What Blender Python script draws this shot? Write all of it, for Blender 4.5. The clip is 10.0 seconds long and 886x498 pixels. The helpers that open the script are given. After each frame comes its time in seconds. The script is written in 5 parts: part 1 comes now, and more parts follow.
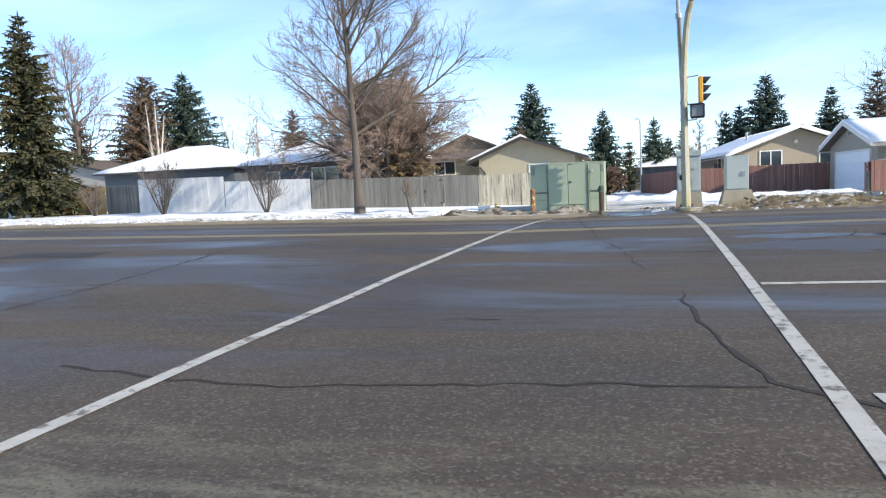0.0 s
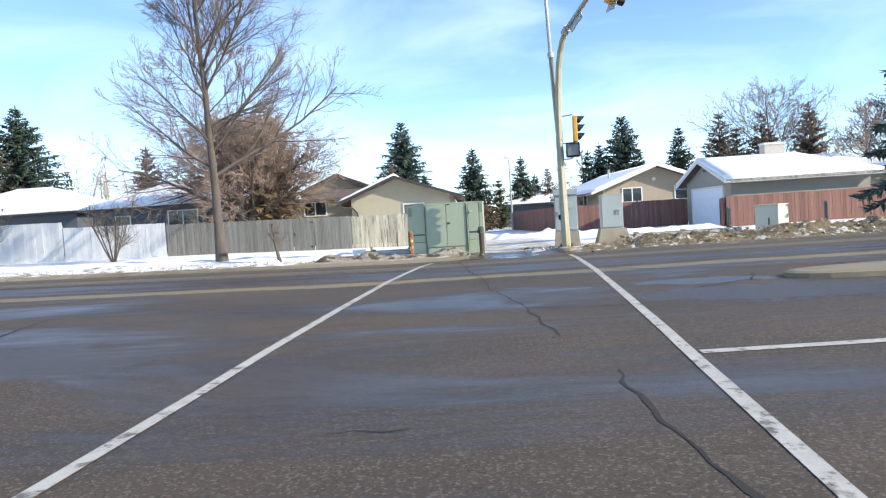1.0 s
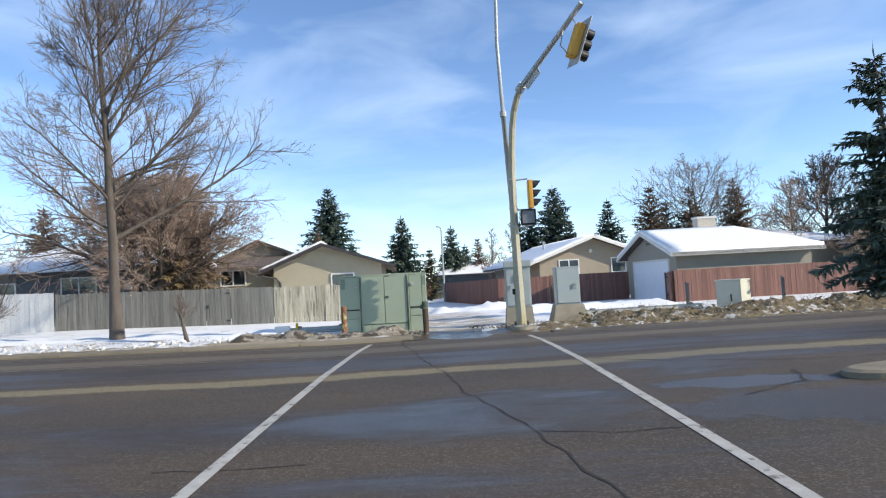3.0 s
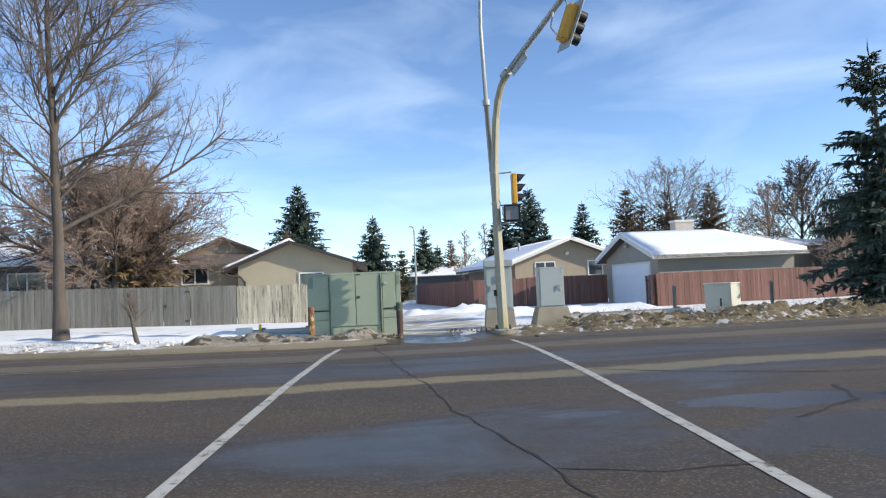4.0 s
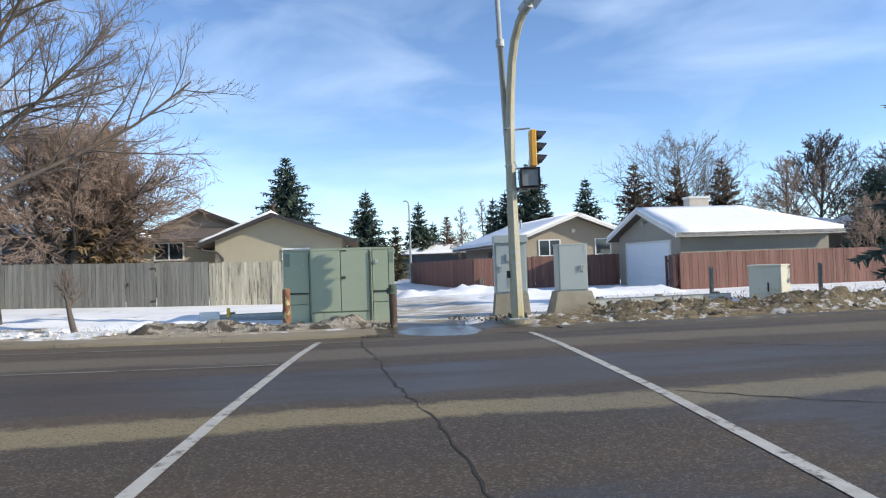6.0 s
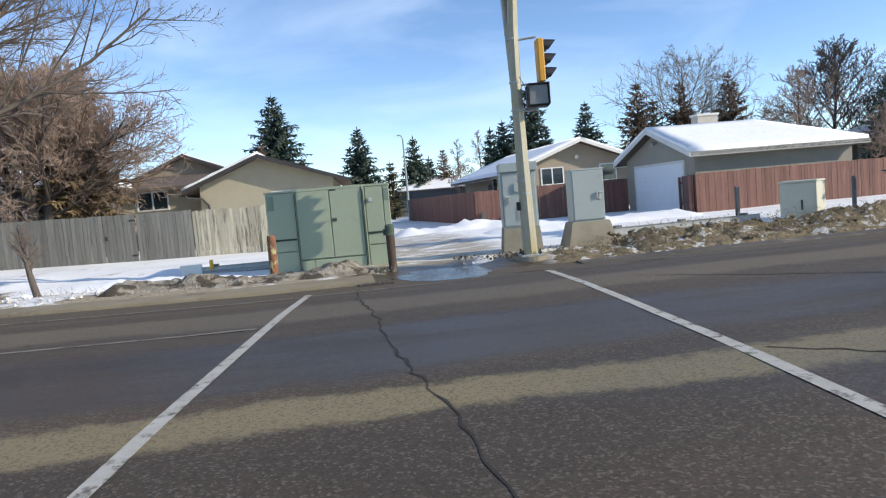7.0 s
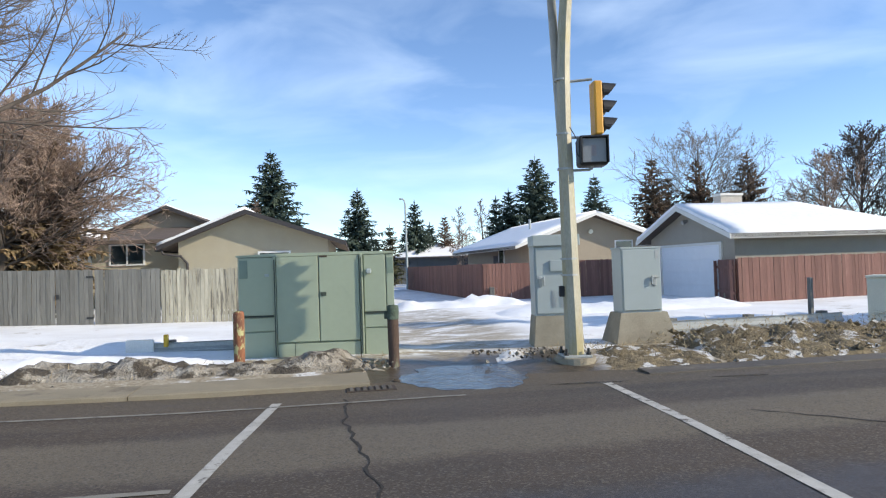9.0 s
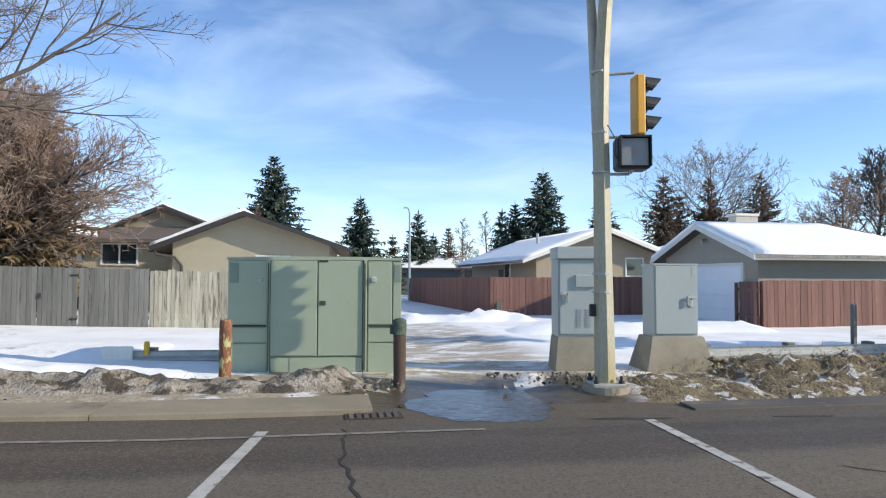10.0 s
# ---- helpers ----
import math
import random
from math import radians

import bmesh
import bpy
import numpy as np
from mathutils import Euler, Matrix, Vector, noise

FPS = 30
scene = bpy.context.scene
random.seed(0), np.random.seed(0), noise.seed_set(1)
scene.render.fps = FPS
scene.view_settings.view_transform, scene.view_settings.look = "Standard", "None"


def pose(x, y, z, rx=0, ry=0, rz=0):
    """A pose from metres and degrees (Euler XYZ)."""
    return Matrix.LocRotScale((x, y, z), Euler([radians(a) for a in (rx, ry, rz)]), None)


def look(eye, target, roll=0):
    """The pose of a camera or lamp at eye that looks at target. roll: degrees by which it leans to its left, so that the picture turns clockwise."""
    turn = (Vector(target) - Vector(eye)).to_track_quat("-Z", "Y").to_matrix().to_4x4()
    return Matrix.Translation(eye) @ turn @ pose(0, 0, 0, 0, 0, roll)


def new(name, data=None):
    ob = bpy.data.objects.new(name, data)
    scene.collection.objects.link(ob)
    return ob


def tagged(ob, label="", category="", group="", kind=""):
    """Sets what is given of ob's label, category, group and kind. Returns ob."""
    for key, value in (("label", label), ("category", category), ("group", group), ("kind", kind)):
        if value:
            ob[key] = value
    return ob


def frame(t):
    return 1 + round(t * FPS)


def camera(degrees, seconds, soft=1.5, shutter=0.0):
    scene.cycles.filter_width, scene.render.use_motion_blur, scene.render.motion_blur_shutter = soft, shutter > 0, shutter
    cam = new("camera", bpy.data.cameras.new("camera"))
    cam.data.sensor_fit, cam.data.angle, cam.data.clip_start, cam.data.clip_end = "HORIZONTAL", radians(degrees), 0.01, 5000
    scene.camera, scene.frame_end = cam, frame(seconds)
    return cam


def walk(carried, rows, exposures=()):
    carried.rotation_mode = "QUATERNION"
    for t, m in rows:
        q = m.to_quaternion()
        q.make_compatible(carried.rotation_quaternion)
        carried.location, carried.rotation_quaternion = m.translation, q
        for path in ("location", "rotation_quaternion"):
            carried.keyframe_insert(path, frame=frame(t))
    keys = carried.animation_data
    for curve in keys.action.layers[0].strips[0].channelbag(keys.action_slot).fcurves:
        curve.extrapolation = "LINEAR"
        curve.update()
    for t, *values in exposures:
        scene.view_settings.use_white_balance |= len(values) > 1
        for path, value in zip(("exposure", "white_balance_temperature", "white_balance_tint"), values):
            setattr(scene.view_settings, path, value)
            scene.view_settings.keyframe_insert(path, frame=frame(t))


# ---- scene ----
cam = camera(66.3, 10.0, soft=1.2)
PATH = [
    (0, (1.356, 1.531, 1.081), (0.736, 3.425, 0.91), -2.6),
    (0.5, (1.058, 2.26, 1.214), (0.82, 4.228, 0.948), -1.4),
    (1, (0.86, 2.998, 1.263), (0.609, 4.98, 1.182), -3.7),
    (1.5, (0.691, 3.649, 1.289), (0.581, 5.645, 1.252), -3.9),
    (2, (0.457, 4.359, 1.384), (0.376, 6.356, 1.464), -2.2),
    (2.5, (0.255, 5.032, 1.365), (0.196, 7.027, 1.494), -3.4),
    (2.7, (0.167, 5.286, 1.432), (0.13, 7.282, 1.542), -3.4),
    (4, (-0.129, 7.148, 1.369), (-0.056, 9.143, 1.482), -2.5),
    (4.5, (-0.163, 7.827, 1.404), (0.014, 9.819, 1.463), -2.1),
    (5, (-0.243, 8.726, 1.41), (-0.133, 10.721, 1.517), -3.3),
    (5.2, (-0.187, 9.021, 1.47), (-0.099, 11.018, 1.542), -2.8),
    (6.3, (-0.25, 10.865, 1.392), (-0.156, 12.862, 1.44), -1.7),
    (6.5, (-0.26, 11.19, 1.414), (-0.166, 13.187, 1.455), -1.6),
    (7, (-0.229, 12.027, 1.402), (-0.147, 14.02, 1.26), -5.0),
    (7.5, (-0.235, 12.791, 1.453), (-0.073, 14.769, 1.211), -6.3),
    (8, (-0.336, 13.608, 1.514), (-0.206, 15.604, 1.522), -3.6),
    (8.5, (-0.39, 14.394, 1.544), (-0.248, 16.389, 1.564), -3.4),
    (9, (-0.486, 15.174, 1.587), (-0.375, 17.17, 1.641), -1.9),
    (9.5, (-0.572, 15.936, 1.61), (-0.454, 17.931, 1.68), -3.0),
    (10, (-0.639, 16.41, 1.567), (-0.53, 18.405, 1.657), 0.2),
]
EXPOSURES = [(0, 0.36), (0.5, 0.42), (1.0, 0.52), (1.5, 0.45), (2.0, 0.25), (2.5, 0.12), (4.5, 0.02), (6.5, -0.02), (7.0, -0.05), (7.5, 0.3), (8.0, 0.38), (8.5, 0.15), (9.0, 0.08), (10, 0.05)]
walk(cam, [(t, look(eye, target, roll)) for t, eye, target, roll in PATH], EXPOSURES)

# ---- world and light ----
SUN_TO = Vector((5.38, -1.72, 2.80)).normalized()
world = bpy.data.worlds.new("world")
scene.world = world
world.use_nodes = True
wn, wl = world.node_tree.nodes, world.node_tree.links
sky = wn.new("ShaderNodeTexSky")
sky.sky_type = "NISHITA"
sky.sun_disc = False
sky.sun_elevation = math.asin(SUN_TO.z)
sky.sun_rotation = math.atan2(SUN_TO.x, SUN_TO.y)
sky.altitude = 600
sky.air_density, sky.dust_density, sky.ozone_density = 0.8, 0.0, 2.5
# thin streaks of high cloud mixed into the sky
geo = wn.new("ShaderNodeTexCoord")
mp = wn.new("ShaderNodeMapping")
mp.inputs["Scale"].default_value = (2.2, 1.0, 7.0)
mp.inputs["Rotation"].default_value = (0.25, 0.3, 0.2)
cn = wn.new("ShaderNodeTexNoise")
cn.inputs["Scale"].default_value, cn.inputs["Detail"].default_value, cn.inputs["Distortion"].default_value = 1.6, 7, 0.6
cr = wn.new("ShaderNodeMapRange")
cr.inputs["From Min"].default_value, cr.inputs["From Max"].default_value = 0.42, 0.95
cr.inputs["To Max"].default_value = 0.5
cm = wn.new("ShaderNodeMix")
cm.data_type = "RGBA"
cm.inputs["B"].default_value = (5.2, 6.2, 7.4, 1)
wl.new(geo.outputs["Generated"], mp.inputs["Vector"])
wl.new(mp.outputs["Vector"], cn.inputs["Vector"])
wl.new(cn.outputs["Fac"], cr.inputs["Value"])
wl.new(cr.outputs["Result"], cm.inputs["Factor"])
hs = wn.new("ShaderNodeHueSaturation")
hs.inputs["Hue"].default_value, hs.inputs["Saturation"].default_value = 0.502, 1.04
wl.new(sky.outputs["Color"], hs.inputs["Color"])
wl.new(hs.outputs["Color"], cm.inputs["A"])
wl.new(cm.outputs["Result"], wn["Background"].inputs["Color"])
wn["Background"].inputs["Strength"].default_value = 0.22

sun = new("sun", bpy.data.lights.new("sun", "SUN"))
sun.data.energy, sun.data.angle, sun.data.color = 5.0, radians(0.4), (1.0, 0.905, 0.75)
sun.matrix_world = look(SUN_TO * 80, (0, 0, 0))


# ---- materials ----
def mat(name, c1, c2=None, scale=4.0, rough=0.8, metal=0.0, bump=0.2, fine=60.0, stretch=(1, 1, 1), c3=None, c3_at=(0.6, 0.75), c3_scale=1.2, vary=0.0, island=False, spec=0.5, bump_dist=0.02, grain=0.14):
    """Two colours mixed by noise, a third in patches, grain and bump; vary: brightness that differs from piece to piece."""
    m = bpy.data.materials.new(name)
    m.use_nodes = True
    n, l = m.node_tree.nodes, m.node_tree.links
    bsdf = n["Principled BSDF"]
    bsdf.inputs["Roughness"].default_value, bsdf.inputs["Metallic"].default_value = rough, metal
    bsdf.inputs["Specular IOR Level"].default_value = spec
    co = n.new("ShaderNodeTexCoord")
    mp = n.new("ShaderNodeMapping")
    mp.inputs["Scale"].default_value = stretch
    l.new(co.outputs["Object"], mp.inputs["Vector"])
    off = n.new("ShaderNodeVectorMath")
    off.operation = "ADD"
    l.new(mp.outputs["Vector"], off.inputs[0])
    inf = n.new("ShaderNodeObjectInfo")
    mul = n.new("ShaderNodeMath")
    mul.operation = "MULTIPLY"
    mul.inputs[1].default_value = 37.0 if vary else 0.0
    l.new(inf.outputs["Random"], mul.inputs[0])
    l.new(mul.outputs[0], off.inputs[1])

    def tex(sc, detail=5, rg=0.6):
        t = n.new("ShaderNodeTexNoise")
        t.inputs["Scale"].default_value, t.inputs["Detail"].default_value, t.inputs["Roughness"].default_value = sc, detail, rg
        l.new(off.outputs[0], t.inputs["Vector"])
        return t

    def ranged(sock, a, b, c=0.0, d=1.0):
        r = n.new("ShaderNodeMapRange")
        for k, v in (("From Min", a), ("From Max", b), ("To Min", c), ("To Max", d)):
            r.inputs[k].default_value = v
        l.new(sock, r.inputs["Value"])
        return r.outputs["Result"]

    def mixed(f, a, b):
        x = n.new("ShaderNodeMix")
        x.data_type = "RGBA"
        l.new(f, x.inputs["Factor"])
        for sock, v in (("A", a), ("B", b)):
            if isinstance(v, tuple):
                x.inputs[sock].default_value = (*v, 1)
            else:
                l.new(v, x.inputs[sock])
        return x.outputs["Result"]

    c2 = c2 or tuple(v * 0.8 for v in c1)
    t1 = tex(scale)
    col = mixed(ranged(t1.outputs["Fac"], 0.3, 0.7), c1, c2)
    if c3:
        t3 = tex(c3_scale, 6, 0.65)
        col = mixed(ranged(t3.outputs["Fac"], *c3_at), col, c3)
    t2 = tex(fine, 3)
    hv = n.new("ShaderNodeHueSaturation")
    l.new(col, hv.inputs["Color"])
    val = ranged(t2.outputs["Fac"], 0.25, 0.75, 1 - grain, 1 + grain)
    if vary:
        rnd = inf.outputs["Random"]
        if island:
            rnd = n.new("ShaderNodeNewGeometry").outputs["Random Per Island"]
        v2 = n.new("ShaderNodeMath")
        v2.operation = "MULTIPLY"
        l.new(val, v2.inputs[0])
        l.new(ranged(rnd, 0, 1, 1 - vary, 1 + vary), v2.inputs[1])
        val = v2.outputs[0]
    l.new(val, hv.inputs["Value"])
    l.new(hv.outputs["Color"], bsdf.inputs["Base Color"])
    if bump:
        b = n.new("ShaderNodeBump")
        b.inputs["Strength"].default_value, b.inputs["Distance"].default_value = bump, bump_dist
        l.new(t2.outputs["Fac"], b.inputs["Height"])
        l.new(b.outputs["Normal"], bsdf.inputs["Normal"])
    return m


M_WHITE_LINE = mat("road_paint", (0.50, 0.48, 0.43), (0.38, 0.36, 0.31), 5, 0.75, c3=(0.13, 0.115, 0.095), c3_at=(0.54, 0.64), c3_scale=7, fine=120)
M_FAINT = mat("faint_road_paint", (0.27, 0.25, 0.205), (0.19, 0.175, 0.14), 6, 0.8, c3=(0.11, 0.1, 0.085), c3_at=(0.5, 0.6), c3_scale=5, fine=120)
M_PATCH = mat("asphalt_patch", (0.03, 0.028, 0.027), (0.022, 0.021, 0.02), 8, 0.8, fine=80)
M_CRACK = mat("crack_filler", (0.032, 0.026, 0.02), rough=0.9)
M_KERB = mat("stained_kerb_concrete", (0.27, 0.226, 0.152), (0.19, 0.16, 0.108), 1.2, 0.9, c3=(0.11, 0.09, 0.065), c3_at=(0.55, 0.7), c3_scale=1.1, vary=0.12)
M_KERBD = mat("wet_soiled_kerb", (0.11, 0.092, 0.07), (0.07, 0.06, 0.048), 1.2, 0.7, c3=(0.2, 0.17, 0.12), c3_at=(0.55, 0.7), c3_scale=2.1, vary=0.12)
M_BOLD = mat("dark_bollard_wood", (0.10, 0.062, 0.042), (0.065, 0.043, 0.032), 5, 0.85, stretch=(1, 1, 0.3), c3=(0.15, 0.16, 0.1), c3_at=(0.58, 0.64), c3_scale=5, bump=0.5)
M_CONC = mat("concrete", (0.34, 0.30, 0.22), (0.25, 0.215, 0.155), 3, 0.9, c3=(0.2, 0.17, 0.12), c3_at=(0.58, 0.75), c3_scale=2.5)
M_SNOW = mat("snow", (0.92, 0.92, 0.92), (0.87, 0.87, 0.87), 1.5, 0.65, bump=0.25, fine=5, bump_dist=0.06, grain=0.05)
M_SNOWD = mat("settled_snow", (0.92, 0.915, 0.90), (0.83, 0.82, 0.79), 1.1, 0.7, bump=0.5, fine=9, bump_dist=0.06, grain=0.06, c3=(0.40, 0.35, 0.27), c3_at=(0.6, 0.72), c3_scale=0.9)
M_GREEN = mat("green_enamel", (0.36, 0.405, 0.285), (0.335, 0.38, 0.27), 0.8, 0.45, bump=0.02, fine=8, grain=0.03, c3=(0.28, 0.33, 0.25), c3_at=(0.6, 0.85), c3_scale=3)
M_GREEN2 = mat("green_patch_paint", (0.22, 0.28, 0.21), rough=0.5, bump=0.04)
M_SEAM = mat("dark_seam", (0.05, 0.065, 0.05), rough=0.8)
M_CABGREY = mat("grey_cabinet_enamel", (0.40, 0.44, 0.42), (0.37, 0.41, 0.39), 1, 0.45, bump=0.02, fine=8, grain=0.03, c3=(0.35, 0.37, 0.34), c3_at=(0.62, 0.9), c3_scale=4)
M_STEEL = mat("galvanised_steel", (0.46, 0.47, 0.45), (0.37, 0.38, 0.36), 8, 0.55, metal=0.35, bump=0.05)
M_DARK = mat("dark_metal", (0.03, 0.03, 0.03), rough=0.5)
# c3: ochre patches put the pole's golden sunlight into its colour
M_POLE = mat("weathered_sunlit_pole_paint", (0.47, 0.43, 0.32), (0.37, 0.34, 0.25), 5, 0.55, metal=0.2, bump=0.1, stretch=(1, 1, 0.25), c3=(0.42, 0.35, 0.17), c3_at=(0.47, 0.62), c3_scale=1.4)
M_YELLOW = mat("signal_yellow", (0.72, 0.36, 0.03), (0.62, 0.30, 0.03), 5, 0.5)
M_BLACK = mat("signal_black", (0.015, 0.015, 0.016), rough=0.55)
M_LENS = mat("dark_lens", (0.05, 0.05, 0.055), rough=0.15)
M_PEDFACE = mat("pedestrian_lens", (0.27, 0.28, 0.28), (0.24, 0.25, 0.25), 30, 0.4)
M_PEDFIG = mat("pedestrian_symbol", (0.30, 0.26, 0.25), rough=0.5)
M_BOL = mat("peeling_bollard_wood", (0.33, 0.125, 0.055), (0.12, 0.06, 0.04), 11, 0.85, stretch=(1, 1, 0.35), c3=(0.45, 0.42, 0.2), c3_at=(0.535, 0.57), c3_scale=13, bump=0.8, fine=40)
M_BOLG = mat("green_cap_paint", (0.09, 0.125, 0.085), (0.05, 0.065, 0.045), 14, 0.85, bump=0.7, fine=40)
M_GREYW = mat("weathered_grey_boards", (0.215, 0.208, 0.18), (0.14, 0.135, 0.12), 9, 0.9, stretch=(1, 1, 0.07), bump=0.5, fine=60, vary=0.2, c3=(0.095, 0.09, 0.08), c3_at=(0.57, 0.66), c3_scale=8)
M_PALEW = mat("pale_weathered_boards", (0.52, 0.48, 0.37), (0.33, 0.30, 0.22), 9, 0.9, stretch=(1, 1, 0.1), bump=0.5, fine=60, vary=0.2, c3=(0.17, 0.155, 0.125), c3_at=(0.55, 0.62), c3_scale=9)
M_WHITEW = mat("white_washed_boards", (0.63, 0.63, 0.62), (0.54, 0.54, 0.53), 4, 0.85, stretch=(1, 1, 0.15), bump=0.3, vary=0.08)
M_REDW = mat("red_stained_boards", (0.22, 0.112, 0.088), (0.17, 0.085, 0.066), 5, 0.85, stretch=(1, 1, 0.1), bump=0.3, fine=45, vary=0.2, c3=(0.3, 0.17, 0.13), c3_at=(0.6, 0.72), c3_scale=4)
M_TANW = mat("tan_boards", (0.5, 0.30, 0.1), (0.42, 0.25, 0.09), 4, 0.85, stretch=(1, 1, 0.15), vary=0.1)
M_STUCCO = mat("beige_stucco", (0.43, 0.385, 0.28), (0.40, 0.355, 0.255), 2, 0.95, bump=0.35, fine=90)
M_STUCCO2 = mat("tan_stucco", (0.345, 0.29, 0.215), (0.32, 0.27, 0.2), 2, 0.95, bump=0.35, fine=90)
M_STUCCO3 = mat("grey_tan_stucco", (0.37, 0.34, 0.28), (0.34, 0.31, 0.255), 2, 0.95, bump=0.35, fine=90)
M_BLUEGREY = mat("blue_grey_siding", (0.10, 0.115, 0.13), (0.085, 0.1, 0.115), 2, 0.8)
M_GREYSIDE = mat("grey_siding", (0.33, 0.32, 0.29), (0.29, 0.28, 0.26), 2, 0.85)
M_SHINGLE = mat("brown_shingle", (0.13, 0.10, 0.08), (0.10, 0.08, 0.065), 6, 0.95, bump=0.5, fine=25, c3=(0.17, 0.13, 0.1), c3_at=(0.55, 0.7), c3_scale=3)
M_FASCIA = mat("white_fascia", (0.72, 0.70, 0.64), (0.66, 0.64, 0.58), 3, 0.6)
M_FASCIAD = mat("dark_fascia", (0.05, 0.045, 0.045), rough=0.6)
M_WINFRAME = mat("white_vinyl", (0.8, 0.8, 0.78), rough=0.4)
M_GLASS = mat("window_glass", (0.035, 0.05, 0.055), rough=0.06, bump=0, spec=0.8)
M_DOORP = mat("garage_door_paint", (0.82, 0.83, 0.84), (0.78, 0.79, 0.8), 2, 0.5)
M_BRICKP = mat("chimney_painted_brick", (0.55, 0.5, 0.42), (0.45, 0.4, 0.34), 6, 0.9)
M_BARK = mat("grey_bark", (0.125, 0.102, 0.082), (0.075, 0.06, 0.048), 6, 0.95, stretch=(1, 1, 0.25), bump=0.6, fine=25)
M_TWIG = mat("brown_twigs", (0.22, 0.175, 0.14), (0.16, 0.125, 0.10), 1.0, 0.9, bump=0)
M_TWIGR = mat("reddish_twigs", (0.36, 0.265, 0.205), (0.26, 0.185, 0.14), 1.0, 0.9, bump=0)
M_TWIGD = mat("dark_twigs", (0.10, 0.075, 0.06), (0.07, 0.055, 0.045), 1.0, 0.9, bump=0)
M_CEDAR = mat("winter_brown_cedar", (0.26, 0.175, 0.09), (0.17, 0.125, 0.06), 0.9, 0.85, bump=0, vary=0.3, island=True)
M_BIRCH = mat("birch_bark", (0.66, 0.6, 0.52), (0.55, 0.48, 0.4), 4, 0.8, c3=(0.1, 0.08, 0.07), c3_at=(0.62, 0.66), c3_scale=5)
M_NEEDLE = mat("spruce_needles", (0.052, 0.078, 0.06), (0.07, 0.1, 0.068), 0.8, 0.8, bump=0, vary=0.25, island=True)
M_NEEDLEB = mat("brownish_needles", (0.17, 0.105, 0.065), (0.11, 0.085, 0.055), 0.6, 0.85, bump=0, vary=0.25, island=True)
M_NEEDLEO = mat("olive_needles", (0.055, 0.065, 0.025), (0.085, 0.07, 0.035), 0.7, 0.85, bump=0, vary=0.25, island=True)
M_CREAM = mat("cream_enamel", (0.62, 0.60, 0.48), (0.58, 0.56, 0.45), 2, 0.5)
M_TAG = mat("yellow_tag", (0.75, 0.45, 0.03), rough=0.5)
M_STRAW = mat("dead_grass", (0.42, 0.33, 0.18), (0.28, 0.21, 0.11), 3, 0.9, bump=0, vary=0.3, island=True)
M_RUST = mat("rust", (0.06, 0.042, 0.03), rough=0.9)


# ---- mesh helpers ----
def part(name, bm, material, parent=None, label="", smooth=False):
    me = bpy.data.meshes.new(name)
    bm.to_mesh(me)
    bm.free()
    me.materials.append(material)
    if smooth:
        for p in me.polygons:
            p.use_smooth = True
    ob = new(name, me)
    if parent:
        ob.parent = parent
    if label:
        ob["label"] = label
    return ob


def box(bm, x0, x1, y0, y1, z0, z1, m=None, bevel=0.0):
    vs = [bm.verts.new((x, y, z)) for x in (x0, x1) for y in (y0, y1) for z in (z0, z1)]
    fs = [bm.faces.new([vs[i] for i in f]) for f in ((0, 1, 3, 2), (4, 6, 7, 5), (0, 4, 5, 1), (2, 3, 7, 6), (0, 2, 6, 4), (1, 5, 7, 3))]
    if bevel:
        es = list({e for f in fs for e in f.edges})
        r = bmesh.ops.bevel(bm, geom=es, offset=bevel, segments=2, affect="EDGES", profile=0.5)
        vs = list({v for f in r["faces"] for v in f.verts})
    if m is not None:
        bmesh.ops.transform(bm, matrix=m, verts=vs)
    return bm


def boxed(*a, **k):
    return box(bmesh.new(), *a, **k)


def prism(bm, poly, y0, y1, m=None):
    """A polygon in x and z, drawn out from y0 to y1."""
    a = [bm.verts.new((x, y0, z)) for x, z in poly]
    b = [bm.verts.new((x, y1, z)) for x, z in poly]
    bm.faces.new(a)
    bm.faces.new(b[::-1])
    for i in range(len(poly)):
        j = (i + 1) % len(poly)
        bm.faces.new((a[j], a[i], b[i], b[j]))
    bmesh.ops.recalc_face_normals(bm, faces=bm.faces)
    if m is not None:
        bmesh.ops.transform(bm, matrix=m, verts=a + b)
    return bm


def tube(bm, pts, radii, n=10, cap=True):
    """A round bar through pts."""
    pts = [Vector(p) for p in pts]
    if not isinstance(radii, (list, tuple)):
        radii = [radii] * len(pts)
    rings = []
    ref = Vector((0, 0, 1)) if abs((pts[1] - pts[0]).normalized().z) < 0.9 else Vector((1, 0, 0))
    for i, p in enumerate(pts):
        d = (pts[min(i + 1, len(pts) - 1)] - pts[max(i - 1, 0)]).normalized()
        a = d.cross(ref).normalized()
        b = d.cross(a)
        rings.append([bm.verts.new(p + radii[i] * (math.cos(t) * a + math.sin(t) * b)) for t in [2 * math.pi * k / n for k in range(n)]])
    for r0, r1 in zip(rings, rings[1:]):
        for k in range(n):
            bm.faces.new((r0[k], r0[(k + 1) % n], r1[(k + 1) % n], r1[k]))
    if cap:
        bm.faces.new(rings[0])
        bm.faces.new(rings[-1][::-1])
    return bm


# ---- ground and road ----
ROAD = radians(6.5)
EX, EY = Vector((math.cos(ROAD), math.sin(ROAD), 0)), Vector((-math.sin(ROAD), math.cos(ROAD), 0))
ORIGIN = Vector((0, 23.95, 0))


def uv(x, y):
    d = Vector((x, y, 0)) - ORIGIN
    return d.dot(EX), d.dot(EY)


def at_uv(u, v, z=0.0):
    p = ORIGIN + u * EX + v * EY
    return Vector((p.x, p.y, z))


